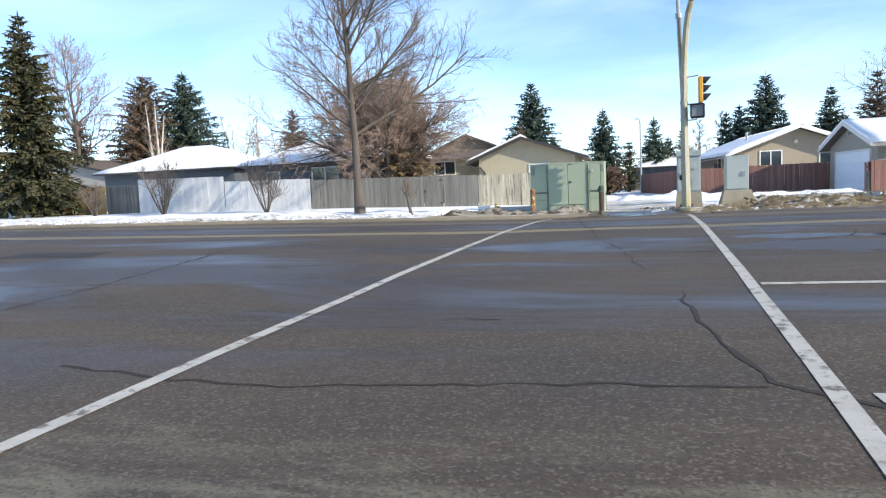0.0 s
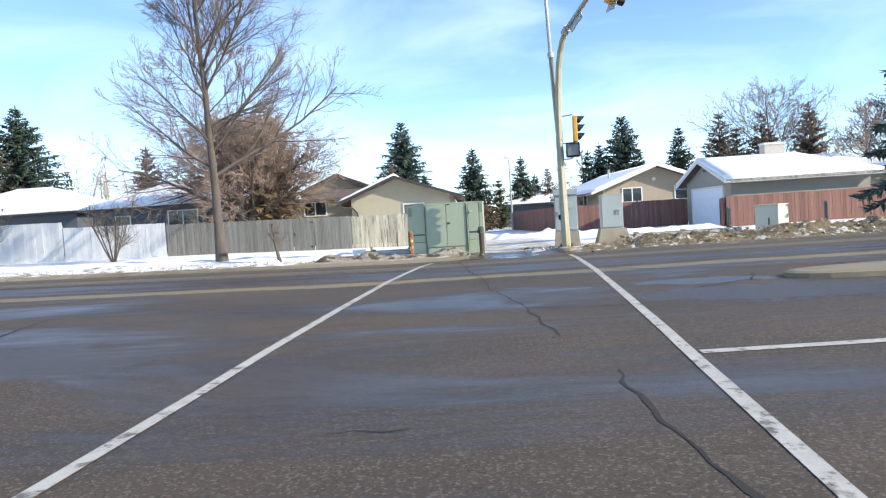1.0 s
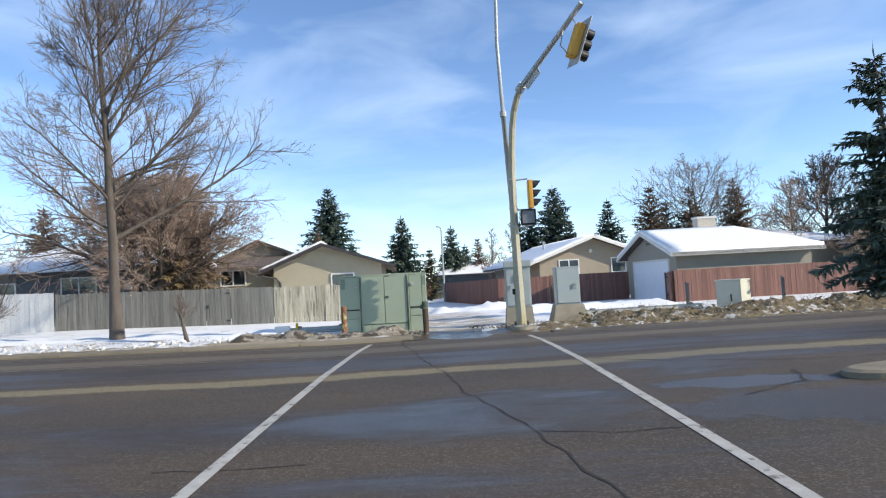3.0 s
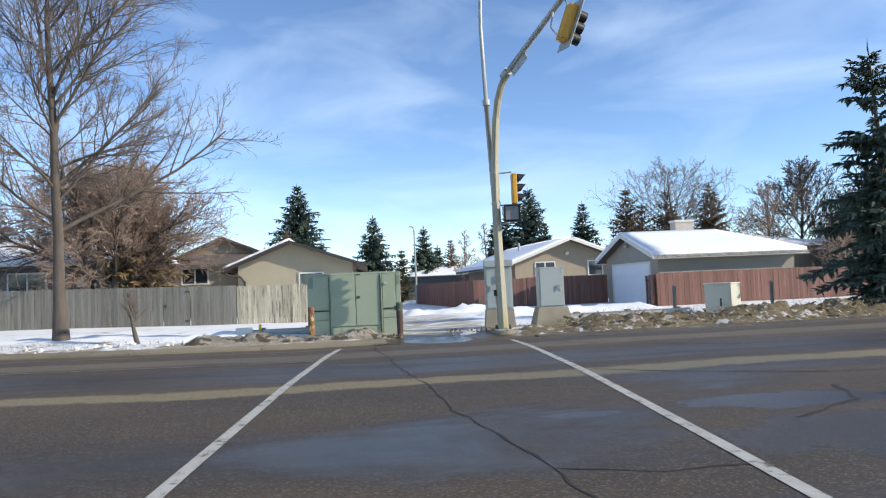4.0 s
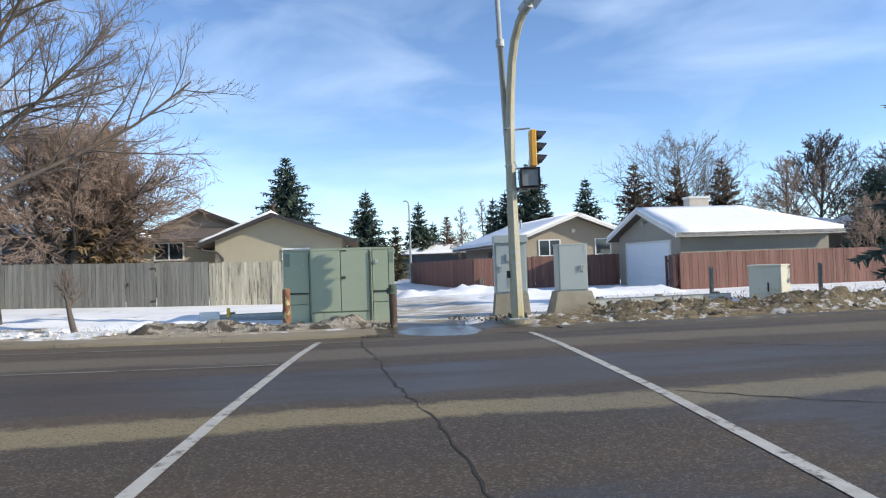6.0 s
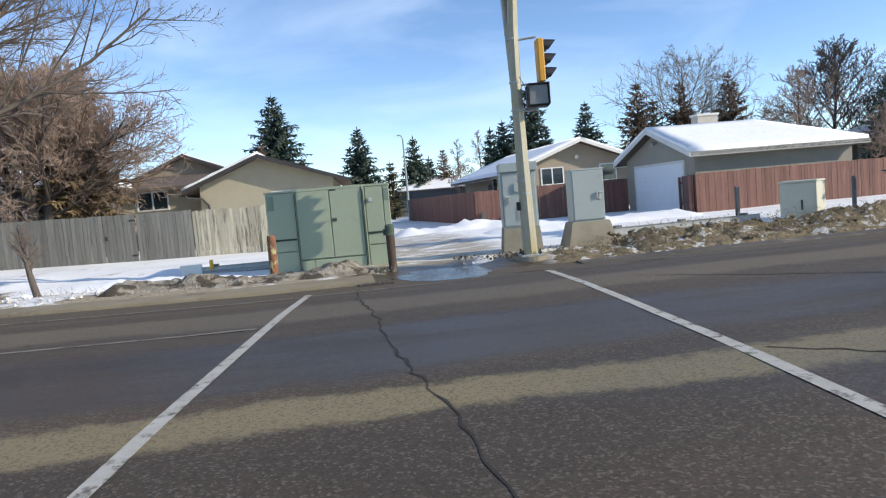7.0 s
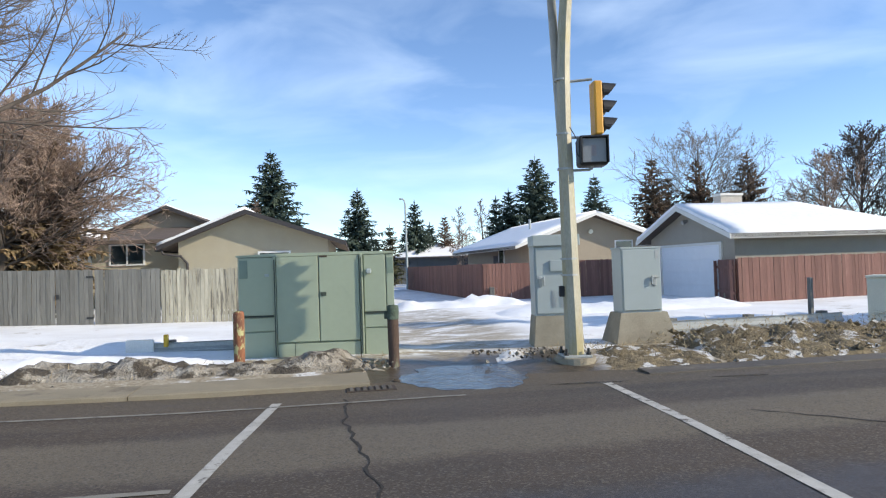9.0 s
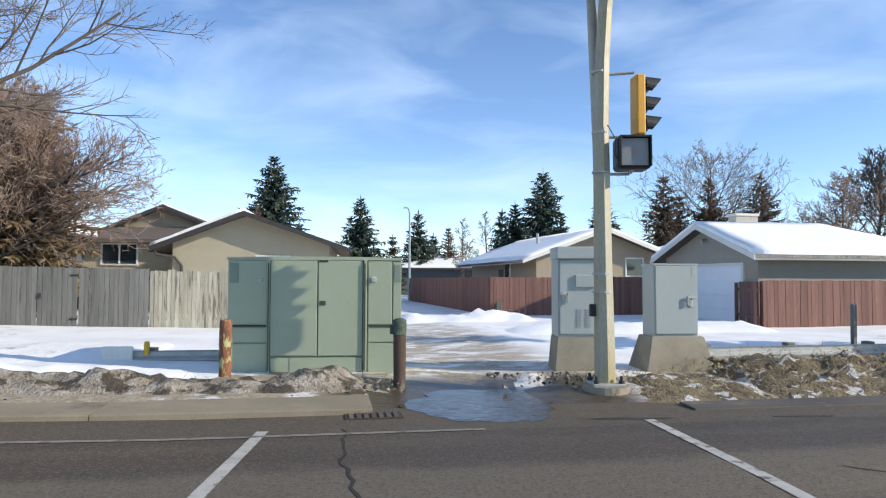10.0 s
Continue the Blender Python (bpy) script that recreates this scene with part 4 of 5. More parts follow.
f = fence("board_fence", (-7.75, FY(-7.75)), (-3.0, FY(-3.0)), 1.68, M_PALEW, "pale peeling board fence with uneven tops", 0.06, seed=4, jitter=0.035, w=0.1, gap=0.012)
f = fence("board_fence", (-22.6, FY(-22.6)), (-17.25, FY(-17.25)), 1.78, M_WHITEW, "whitewashed board fence panels behind shrubs", 0.06, seed=5, w=0.2)
f = fence("board_fence", (-28.4, FY(-28.4)), (-22.65, FY(-22.65)), 2.08, M_WHITEW, "taller whitewashed board fence behind a shrub", 0.06, seed=25, w=0.2)
f = fence("board_fence", (-35.6, 34.6), (-31.2, 34.9), 1.75, M_TANW, "tan cedar board fence beside the spruce", 0.12, seed=15)
f = fence("board_fence", (-31.1, 34.9), (-28.5, 34.7), 1.7, M_GREYW, "grey board fence beside the tan boards", 0.12, seed=16)
f = fence("board_fence", (-46.0, 33.4), (-35.8, 34.3), 1.5, M_WHITEW, "white board fence behind the spruce", 0.12, seed=17, w=0.2)
f = fence("red_fence", (2.72, 43.3), (5.6, 43.65), 1.55, M_REDW, "red-stained board fence at the lane's corner", 0.12, seed=6)
f = fence("red_fence", (-0.35, 62.0), (2.70, 43.35), 1.55, M_REDW, "red-stained board fence along the lane", 0.12, seed=7, w=0.16)
f = fence("red_fence", (5.65, 43.66), (10.2, 44.3), 1.6, M_REDW, "red-stained board fence between the houses", 0.1, seed=8)
f = fence("red_fence", (10.25, 36.6), (25.0, 38.9), 1.5, M_REDW, "red-stained board fence beside the garage", 0.08, seed=9)
f = fence("red_fence", (10.15, 36.65), (10.95, 39.9), 1.45, M_REDW, "short red board fence return", 0.08, seed=10)


# ---- houses ----
def window(parent, x, z, w, h, y=0.0, panes=2, m=None):
    """A framed window on the wall y, looking along -y."""
    fr = bmesh.new()
    t, d = 0.07, 0.06
    for x0, x1, z0, z1 in ((x, x + w, z, z + t), (x, x + w, z + h - t, z + h), (x, x + t, z + t, z + h - t), (x + w - t, x + w, z + t, z + h - t)):
        box(fr, x0, x1, y - d, y + 0.02, z0, z1)
    for i in range(1, panes):
        xc = x + w * i / panes
        box(fr, xc - t / 2, xc + t / 2, y - d + 0.01, y + 0.02, z + t, z + h - t)
    if m is not None:
        bmesh.ops.transform(fr, matrix=m, verts=fr.verts)
    wd = part("window", fr, M_WINFRAME, parent, "white framed window")
    for i in range(panes):
        x0, x1 = x + w * i / panes + t * 0.5, x + w * (i + 1) / panes - t * 0.5
        part("pane", boxed(x0, x1, y - 0.025, y - 0.01, z + t * 0.5, z + h - t * 0.5, m), M_GLASS, wd)
    return wd


def gable_house(name, m, W, L, eave, ridge, wall, roof, fascia, label, over=0.5, side=0.5, snow=0.0, snow_sides=(1, 1), category="house", apex=0.5, hip=0.0):
    """Local frame: the gable stands at y = 0 and looks along -y; the ridge runs along y."""
    e = base(name, m, label, category)
    xa = W * apex
    th = 0.12
    walls = prism(bmesh.new(), [(0, -0.2), (W, -0.2), (W, eave), (xa, ridge - 0.02), (0, eave)], 0, L)
    if hip:
        for v in walls.verts:
            if v.co.z > eave + 0.1 and v.co.y > L - 0.1:
                v.co.y -= hip
    part("wall", walls, wall, e)
    for s in (0, 1):
        x0, x1 = (0.0, xa) if s == 0 else (W, xa)
        k = (ridge - eave) / abs(x1 - x0)
        xe = x0 - side if s == 0 else x0 + side
        ze = eave - side * k
        bm = prism(bmesh.new(), [(xe, ze), (xa, ridge), (xa, ridge + th), (xe, ze + th)], -over, L + over)
        for v in bm.verts:
            if hip and abs(v.co.x - xa) < 1e-4 and v.co.y > L:
                v.co.y -= hip
        rf = part("roof", bm, roof, e)
        if snow and snow_sides[s]:
            sg = 1 if s == 0 else -1
            bm = prism(bmesh.new(), [(xe + sg * 0.03, ze + th + 0.004), (xa, ridge + th + 0.004), (xa, ridge + th + snow * 0.8), (xe + sg * 0.1, ze + th + snow)], -over - 0.01, L + over)
            for v in bm.verts:
                if hip and abs(v.co.x - xa) < 1e-4 and v.co.y > L:
                    v.co.y -= hip
            bmesh.ops.subdivide_edges(bm, edges=bm.edges, cuts=9, use_grid_fill=True)
            for v in bm.verts:
                v.co.z += 0.03 * noise.noise(v.co * 0.9) + 0.02 * noise.noise(v.co * 3)
            part("roof_snow", bm, M_SNOW, rf, "white snow on the roof", True)
        part("eave_board", boxed(min(xe, xe + 0.04), max(xe, xe - 0.04), -over, L + over, ze - 0.05, ze + th, bevel=0), fascia, rf)
        bm = prism(bmesh.new(), [(xe, ze - 0.05), (xa, ridge - 0.05), (xa, ridge + th + 0.01), (xe, ze + th + 0.01)], -over - 0.035, -over)
        part("barge_board", bm, fascia, rf)
    if hip:
        k = (ridge - eave) / xa
        z0 = eave - side * k + th
        bm = bmesh.new()
        vs_ = [bm.verts.new(p) for p in ((-side, L + over, z0), (W + side, L + over, z0), (xa, L + over - hip, ridge + th))]
        bm.faces.new(vs_)
        hipf = part("roof", bm, roof, e)
        so = hipf.modifiers.new("thick", "SOLIDIFY")
        so.thickness = 0.12
    return e


def hip_house(name, m, W, L, eave, ridge, wall, label, over=0.6, snow=0.2, ridge_len=None):
    e = base(name, m, label, "house")
    part("wall", boxed(0, W, 0, L, -0.2, eave), wall, e)
    x0, x1, y0, y1 = -over, W + over, -over, L + over
    rl = (W - L) if ridge_len is None else ridge_len
    xa, xb, yc = W / 2 - rl / 2, W / 2 + rl / 2, L / 2

    def hip(z0, zr, inset):
        bm = bmesh.new()
        lo = [bm.verts.new(p) for p in ((x0 + inset, y0 + inset, z0), (x1 - inset, y0 + inset, z0), (x1 - inset, y1 - inset, z0), (x0 + inset, y1 - inset, z0))]
        up = [bm.verts.new((v.co.x, v.co.y, z0 + 0.1)) for v in lo]
        r0, r1 = bm.verts.new((xa, yc, zr)), bm.verts.new((xb, yc, zr))
        for k in range(4):
            bm.faces.new((lo[k], lo[(k + 1) % 4], up[(k + 1) % 4], up[k]))
        bm.faces.new(lo[::-1])
        bm.faces.new((up[0], up[1], r1, r0))
        bm.faces.new((up[1], up[2], r1))
        bm.faces.new((up[2], up[3], r0, r1))
        bm.faces.new((up[3], up[0], r0))
        return bm

    rf = part("roof", hip(eave, ridge, 0), M_FASCIAD, e, "dark eaves")
    bm = hip(eave + 0.1, ridge + snow, 0.05)
    bmesh.ops.subdivide_edges(bm, edges=bm.edges, cuts=6, use_grid_fill=True)
    for v in bm.verts:
        if v.co.z > eave + 0.25:
            v.co.z += 0.05 * noise.noise(v.co * 0.7)
    part("roof_snow", bm, M_SNOW, rf, "thick white snow on the roof", True)
    return e


HY = 9.0
# beige house, gable to the road
hb = gable_house("beige_house", pose(-9.55, 42.85, 0.1, 0, 0, 4.0), 5.9, 11, 2.75, 3.85, M_STUCCO, M_SHINGLE, M_FASCIAD, "beige stucco bungalow wing with dark barge boards", over=0.55, side=0.75, snow=0.16, snow_sides=(1, 0), apex=0.46)
w = window(hb, 3.1, 1.25, 1.3, 1.05, 0, 1)
part("downpipe", tube(bmesh.new(), [(-0.6, -0.3, 2.45), (-0.5, -0.28, 2.3), (0.1, -0.08, 2.2), (0.35, -0.06, 1.9), (0.4, -0.06, 0.1)], 0.05, 8), M_FASCIAD, hb, "dark downpipe")
# brown-roofed house behind
br = gable_house("brown_roofed_house", pose(-15.2, 48.9, 0.1, 0, 0, 4.0), 6.3, 9, 3.3, 4.65, M_STUCCO2, M_SHINGLE, M_FASCIAD, "bungalow with brown shingle roof and gable", over=0.4, side=0.4, snow=0.05, snow_sides=(1, 0))
lw = base("house_front_wing", pose(-14.5, 45.6, 0.1, 0, 0, 4.0), "low beige stucco wing under a brown shingle roof", "house")
part("wall", boxed(0, 5.2, 0, 3.4, -0.2, 2.85), M_STUCCO, lw)
bm = bmesh.new()
lo = [bm.verts.new(p) for p in ((-0.8, -0.6, 2.8), (5.6, -0.6, 2.8), (5.6, 3.5, 2.8), (-0.8, 3.5, 2.8))]
hi = [bm.verts.new(p) for p in ((-0.8, -0.6, 2.95), (5.6, -0.6, 2.95), (5.4, 3.5, 3.75), (0.8, 3.5, 3.75))]
for k in range(4):
    bm.faces.new((lo[k], lo[(k + 1) % 4], hi[(k + 1) % 4], hi[k]))
bm.faces.new(lo[::-1])
bm.faces.new(hi)
part("roof", bm, M_SHINGLE, lw)
window(lw, 1.05, 1.85, 1.5, 0.95, 0, 2)
# tan house on the far side of the lane
hr = gable_house("tan_house", pose(6.25, 52.0, 0.1, 0, 0, HY), 7.4, 13.5, 2.75, 4.12, M_STUCCO2, M_SHINGLE, M_FASCIA, "tan stucco bungalow with snowy low gable roof", over=0.75, side=1.0, snow=0.16)
window(hr, 1.35, 1.65, 1.45, 1.05, 0, 2)
window(hr, 5.1, 1.65, 1.1, 1.05, 0, 1)
ms = Matrix.Translation((0, 5.0, 0)) @ Matrix.Rotation(radians(-90), 4, "Z")
window(hr, -0.6, 1.2, 1.2, 1.3, 0.0, 1, ms)
part("door", boxed(-0.05, 0.02, 5.8, 6.7, 0.0, 2.1), M_FASCIAD, hr, "dark side door")
bm = tube(bmesh.new(), [(3.6, -0.02, 3.25), (3.6, -0.25, 3.2)], [0.09, 0.13], 10)
part("yard_light", bm, M_CREAM, hr, "pale yard light under the gable")
part("vent_stack", tube(bmesh.new(), [(1.9, 5.0, 3.2), (1.9, 5.0, 4.3)], 0.08, 8), M_STEEL, hr)
# garage
GY = 7.0
cx, sx = math.cos(radians(GY)), math.sin(radians(GY))
GW, GL = 6.0, 6.9
gm = Matrix.Translation((10.89 - sx * GW, 38.05 + cx * GW, 0.1)) @ Matrix.Rotation(radians(GY - 90), 4, "Z")
ga = gable_house("garage", gm, GW, GL, 2.36, 3.42, M_STUCCO3, M_SHINGLE, M_FASCIA, "beige stucco garage with snowy roof and white door", over=0.45, side=0.5, snow=0.17, category="garage", hip=2.6)
dr = part("garage_door", boxed(1.0, 5.2, -0.05, 0.0, -0.1, 1.98), M_DOORP, ga, "white sectional garage door")
for i in range(4):
    part("door_panel", boxed(1.08, 5.12, -0.06, -0.05, 0.02 + 0.49 * i, 0.46 + 0.49 * i, bevel=0.01), M_DOORP, dr)
bm = bmesh.new()
for a in ((0.88, 1.0, -0.1, 2.08), (5.2, 5.32, -0.1, 2.08), (1.0, 5.2, 1.98, 2.08)):
    box(bm, a[0], a[1], -0.09, 0.01, a[2], a[3])
part("door_frame", bm, M_FASCIA, ga)
part("gable_light", tube(bmesh.new(), [(3.0, -0.02, 2.98), (3.0, -0.22, 2.91)], [0.05, 0.09], 10), M_STEEL, ga)
part("meter_box", boxed(GW - 0.15, GW + 0.5, -0.4, -0.05, 0.0, 0.35), M_CONC, ga)

# house behind the garage with chimney
bh = hip_house("snow_roofed_house", pose(15.0, 50.5, 0.1, 0, 0, HY), 13, 8, 2.9, 4.2, M_STUCCO2, "low tan bungalow with dark hip roof and snow", snow=0.12)
ch = base("chimney", pose(17.3, 52.3, 3.55, 0, 0, HY), "painted brick chimney with a pale cap", "chimney")
part("stack", boxed(0, 1.35, 0, 0.7, -0.3, 1.55, bevel=0.01), M_BRICKP, ch)
part("cap", boxed(-0.06, 1.41, -0.06, 0.76, 1.55, 1.68, bevel=0.01), M_FASCIA, ch)

# white-roofed houses to the west
h1 = hip_house("dark_blue_bungalow", pose(-25.4, 41.5, 0.1, 0, 0, 4.0), 11.5, 8.5, 2.75, 4.5, M_BLUEGREY, "dark blue-grey bungalow with thick roof snow", snow=0.25, ridge_len=4.5)
window(h1, 4.7, 1.55, 1.9, 1.0, 0, 2)
window(h1, 1.4, 1.6, 1.0, 0.8, 0, 1)
part("wall_board", boxed(8.0, 8.95, -0.05, 0.0, 1.75, 2.25, bevel=0.01), M_FASCIA, h1, "small white board on the wall")
part("side_wall", boxed(9.4, 11.52, -0.02, 0.0, 0.0, 2.7), M_GREYSIDE, h1, "pale grey siding at the corner")
window(h1, 10.0, 1.5, 0.5, 1.0, -0.03, 1)
h2 = hip_house("grey_bungalow", pose(-39.0, 43.0, 0.1, 0, 0, 4.0), 11.0, 8.5, 2.8, 4.7, M_BLUEGREY, "grey bungalow with thick roof snow", snow=0.25, ridge_len=2.5)
window(h2, 8.0, 1.3, 0.9, 0.8, 0, 1)
h3 = gable_house("brown_bungalow", pose(-56.0, 46.0, 0.1, 0, 0, 4.0), 15, 9, 2.9, 4.6, M_GREYSIDE, M_SHINGLE, M_FASCIAD, "far brown bungalow with dark roof", over=0.4, side=0.5, snow=0.08, snow_sides=(1, 0))
# small houses at the end of the lane
h4 = hip_house("far_bungalow", pose(-1.5, 78, 0.1, 0, 0, 4.0), 9, 7, 2.4, 3.8, M_BLUEGREY, "far bungalow with patchy roof snow", snow=0.12)
h5 = hip_house("far_bungalow", pose(27.5, 50, 0.1, 0, 0, HY), 9, 7, 2.6, 4.0, M_STUCCO2, "far bungalow behind bushes with snowy roof", snow=0.12)
# low carport between the dark and beige houses
cp = base("carport", pose(-16.4, 47.2, 0.1, 0, 0, 4.0), "small brown shed with snowy flat roof", "shed")
part("wall", boxed(0, 2.0, 0, 3, 0, 2.4), M_SHINGLE, cp)
part("roof", boxed(-0.3, 2.2, -0.4, 3.3, 2.4, 2.55), M_FASCIA, cp)
part("roof_snow", boxed(-0.28, 2.18, -0.38, 3.28, 2.554, 2.75, bevel=0.05), M_SNOW, cp)

# ---- verge furniture ----
# guard rails
def guard_rail(p0, p1, z, label, n_posts, flare=False):
    d = Vector((p1[0] - p0[0], p1[1] - p0[1], 0))
    L = d.length
    e = base("guard_rail", pose(p0[0], p0[1], z, 0, 0, math.degrees(math.atan2(d.y, d.x))), label, "guard rail", "guard rails")
    prof = [(0.0, -0.16), (-0.04, -0.13), (-0.04, -0.06), (0.02, -0.01), (0.02, 0.01), (-0.04, 0.06), (-0.04, 0.13), (0.0, 0.16), (0.012, 0.16), (-0.026, 0.13), (-0.026, 0.06), (0.034, 0.01), (0.034, -0.01), (-0.026, -0.06), (-0.026, -0.13), (0.012, -0.16)]
    bm = bmesh.new()
    prism(bm, [(y, zz + 0.42) for y, zz in prof], 0, L)
    bmesh.ops.transform(bm, matrix=Matrix.Rotation(radians(-90), 4, "Z"), verts=bm.verts)
    bmesh.ops.recalc_face_normals(bm, faces=bm.faces)
    part("beam", bm, M_STEEL, e)
    for i in range(n_posts):
        x = 0.4 + (L - 0.8) * i / max(1, n_posts - 1)
        part("post", boxed(x - 0.08, x + 0.08, 0.05, 0.22, -0.3, 0.62, bevel=0.01), M_GREYW, e)
    if flare:
        part("end_piece", boxed(-0.4, 0.12, -0.06, 0.02, 0.2, 0.66, bevel=0.03), M_FASCIA, e, "flat pale flared end")
        part("marker", boxed(0.3, 0.38, -0.07, 0.05, 0.5, 0.74, bevel=0.02), M_TAG, e, "yellow marker tag")
    return e


guard_rail((-5.5, 28.6), (-3.3, 28.8), -0.31, "galvanised guard rail with a flared end in snow", 2, True)
guard_rail((4.4, 28.3), (8.6, 28.9), -0.2, "galvanised guard rail behind the dirt bank", 3)

wb = base("utility_pedestal", pose(9.0, 28.7, 0.3, 0, 0, -46), "cream metal utility pedestal behind the bank", "utility box")
part("body", boxed(0, 0.85, 0, 0.75, -0.3, 0.78, bevel=0.015), M_CREAM, wb)
part("door", boxed(0.05, 0.8, -0.02, 0.0, 0.04, 0.72, bevel=0.006), M_CREAM, wb)
part("lid", boxed(-0.02, 0.87, -0.03, 0.77, 0.78, 0.83, bevel=0.012), M_CREAM, wb)
part("latch", boxed(0.5, 0.54, -0.04, -0.02, 0.1, 0.35), M_DARK, wb)
for x, y in ((8.4, 29.7), (12.2, 30.6)):
    bm = boxed(-0.05, 0.05, -0.04, 0.04, -0.2, 0.95, bevel=0.01)
    p = part("marker_post", bm, M_GREYW)
    p.matrix_world = pose(x, y, 0.15, 2, -2, 20)
    tagged(p, "weathered wooden marker post behind the bank", "post", "marker posts")

# stand pipe at the fence corner
sp = part("pipe_stub", boxed(-0.1, 0.1, -0.08, 0.08, 0, 0.6, bevel=0.02), M_GREYW)
sp.matrix_world = pose(3.05, 43.2, 0.1)
tagged(sp, "short pale utility stub at the fence corner", "post")

# drain grate at the kerb
dg = base("drain_grate", pose(-1.0, 24.28, 0.012, 0, 0, 6.5), "rusty iron drain grate in the gutter", "drain")
for i in range(7):
    part("bar", boxed(-0.28 + i * 0.085, -0.23 + i * 0.085, -0.14, 0.14, -0.004, 0.010), M_KERBD, dg)
part("frame", boxed(-0.32, 0.33, -0.17, 0.17, -0.03, 0.0), M_RUST, dg)

# far lamp at the lane's end
lp = base("street_lamp", pose(-0.4, 62.0, 0.1), "far pale street lamp with small arm", "street lamp")
part("shaft", tube(bmesh.new(), [(0, 0, 0), (0, 0, 5.9), (-0.06, 0, 6.2), (-0.2, 0, 6.3)], [0.09, 0.06, 0.05, 0.045], 8), M_CABGREY, lp)
part("lamp_head", boxed(-0.42, -0.15, -0.08, 0.08, 6.25, 6.34, bevel=0.02), M_CABGREY, lp)


# ---- trees ----
def limb(V, F, pts, radii, sides):
    """Adds a tapering bar through pts to the vertex and face lists."""
    start = len(V)
    for i, p in enumerate(pts):
        d = (pts[min(i + 1, len(pts) - 1)] - pts[max(i - 1, 0)])
        d.normalize()
        ref = Vector((0, 0, 1)) if abs(d.z) < 0.9 else Vector((1, 0, 0))
        a = d.cross(ref).normalized()
        b = d.cross(a)
        for k in range(sides):
            t = 2 * math.pi * k / sides
            V.append(p + radii[i] * (math.cos(t) * a + math.sin(t) * b))
    for i in range(len(pts) - 1):
        for k in range(sides):
            a0, a1 = start + i * sides + k, start + i * sides + (k + 1) % sides
            F.append((a0, a1, a1 + sides, a0 + sides))


def grow(wood, twigs, p, d, length, r, level, rng, kids, spread, lift, wiggle, thin):
    """One branch with its side branches; the last two levels go to the twig lists."""
    n = (7, 6, 5, 4, 3)[min(level, 4)]
    pts, q, v = [p.copy()], p.copy(), d.normalized()
    for i in range(n):
        v = (v + Vector((rng.gauss(0, wiggle), rng.gauss(0, wiggle), rng.gauss(0, wiggle) + lift))).normalized()
        q = q + v * (length / n)
        pts.append(q.copy())
    end = r * (0.35 if level < 2 else 0.3)
    radii = [r + (end - r) * i / n for i in range(n + 1)]
    sides = 8 if r > 0.12 else (5 if r > 0.04 else 3)
    V, F = wood if r > 0.02 else twigs
    limb(V, F, pts, radii, sides)
    if level >= len(kids):
        return
    for k in range(kids[level]):
        t = 0.18 + 0.82 * (k + rng.random()) / kids[level]
        f = t * n
        i = min(int(f), n - 1)
        base_p = pts[i].lerp(pts[i + 1], f - i)
        along = (pts[i + 1] - pts[i]).normalized()
        side = along.cross(Vector((rng.gauss(0, 1), rng.gauss(0, 1), rng.gauss(0, 1)))).normalized()
        ang = radians(rng.uniform(spread * 0.65, spread * 1.25))
        nd = along * math.cos(ang) + side * math.sin(ang)
        nl = length * rng.uniform(0.40, 0.66) * (1.15 - 0.55 * t) * (1.0 if level < 2 else 0.85)
        nr = max(thin, min(radii[i] * 0.62, r * 0.5))
        grow(wood, twigs, base_p, nd, nl, nr, level + 1, rng, kids, spread, lift, wiggle, thin)


def mesh_part(name, vf, material, parent, label="", smooth=True):
    me = bpy.data.meshes.new(name)
    me.from_pydata([tuple(v) for v in vf[0]], [], vf[1])
    me.materials.append(material)
    if smooth:
        me.polygons.foreach_set("use_smooth", [True] * len(me.polygons))
    ob = new(name, me)
    ob.parent = parent
    if label:
        ob["label"] = label
    return ob


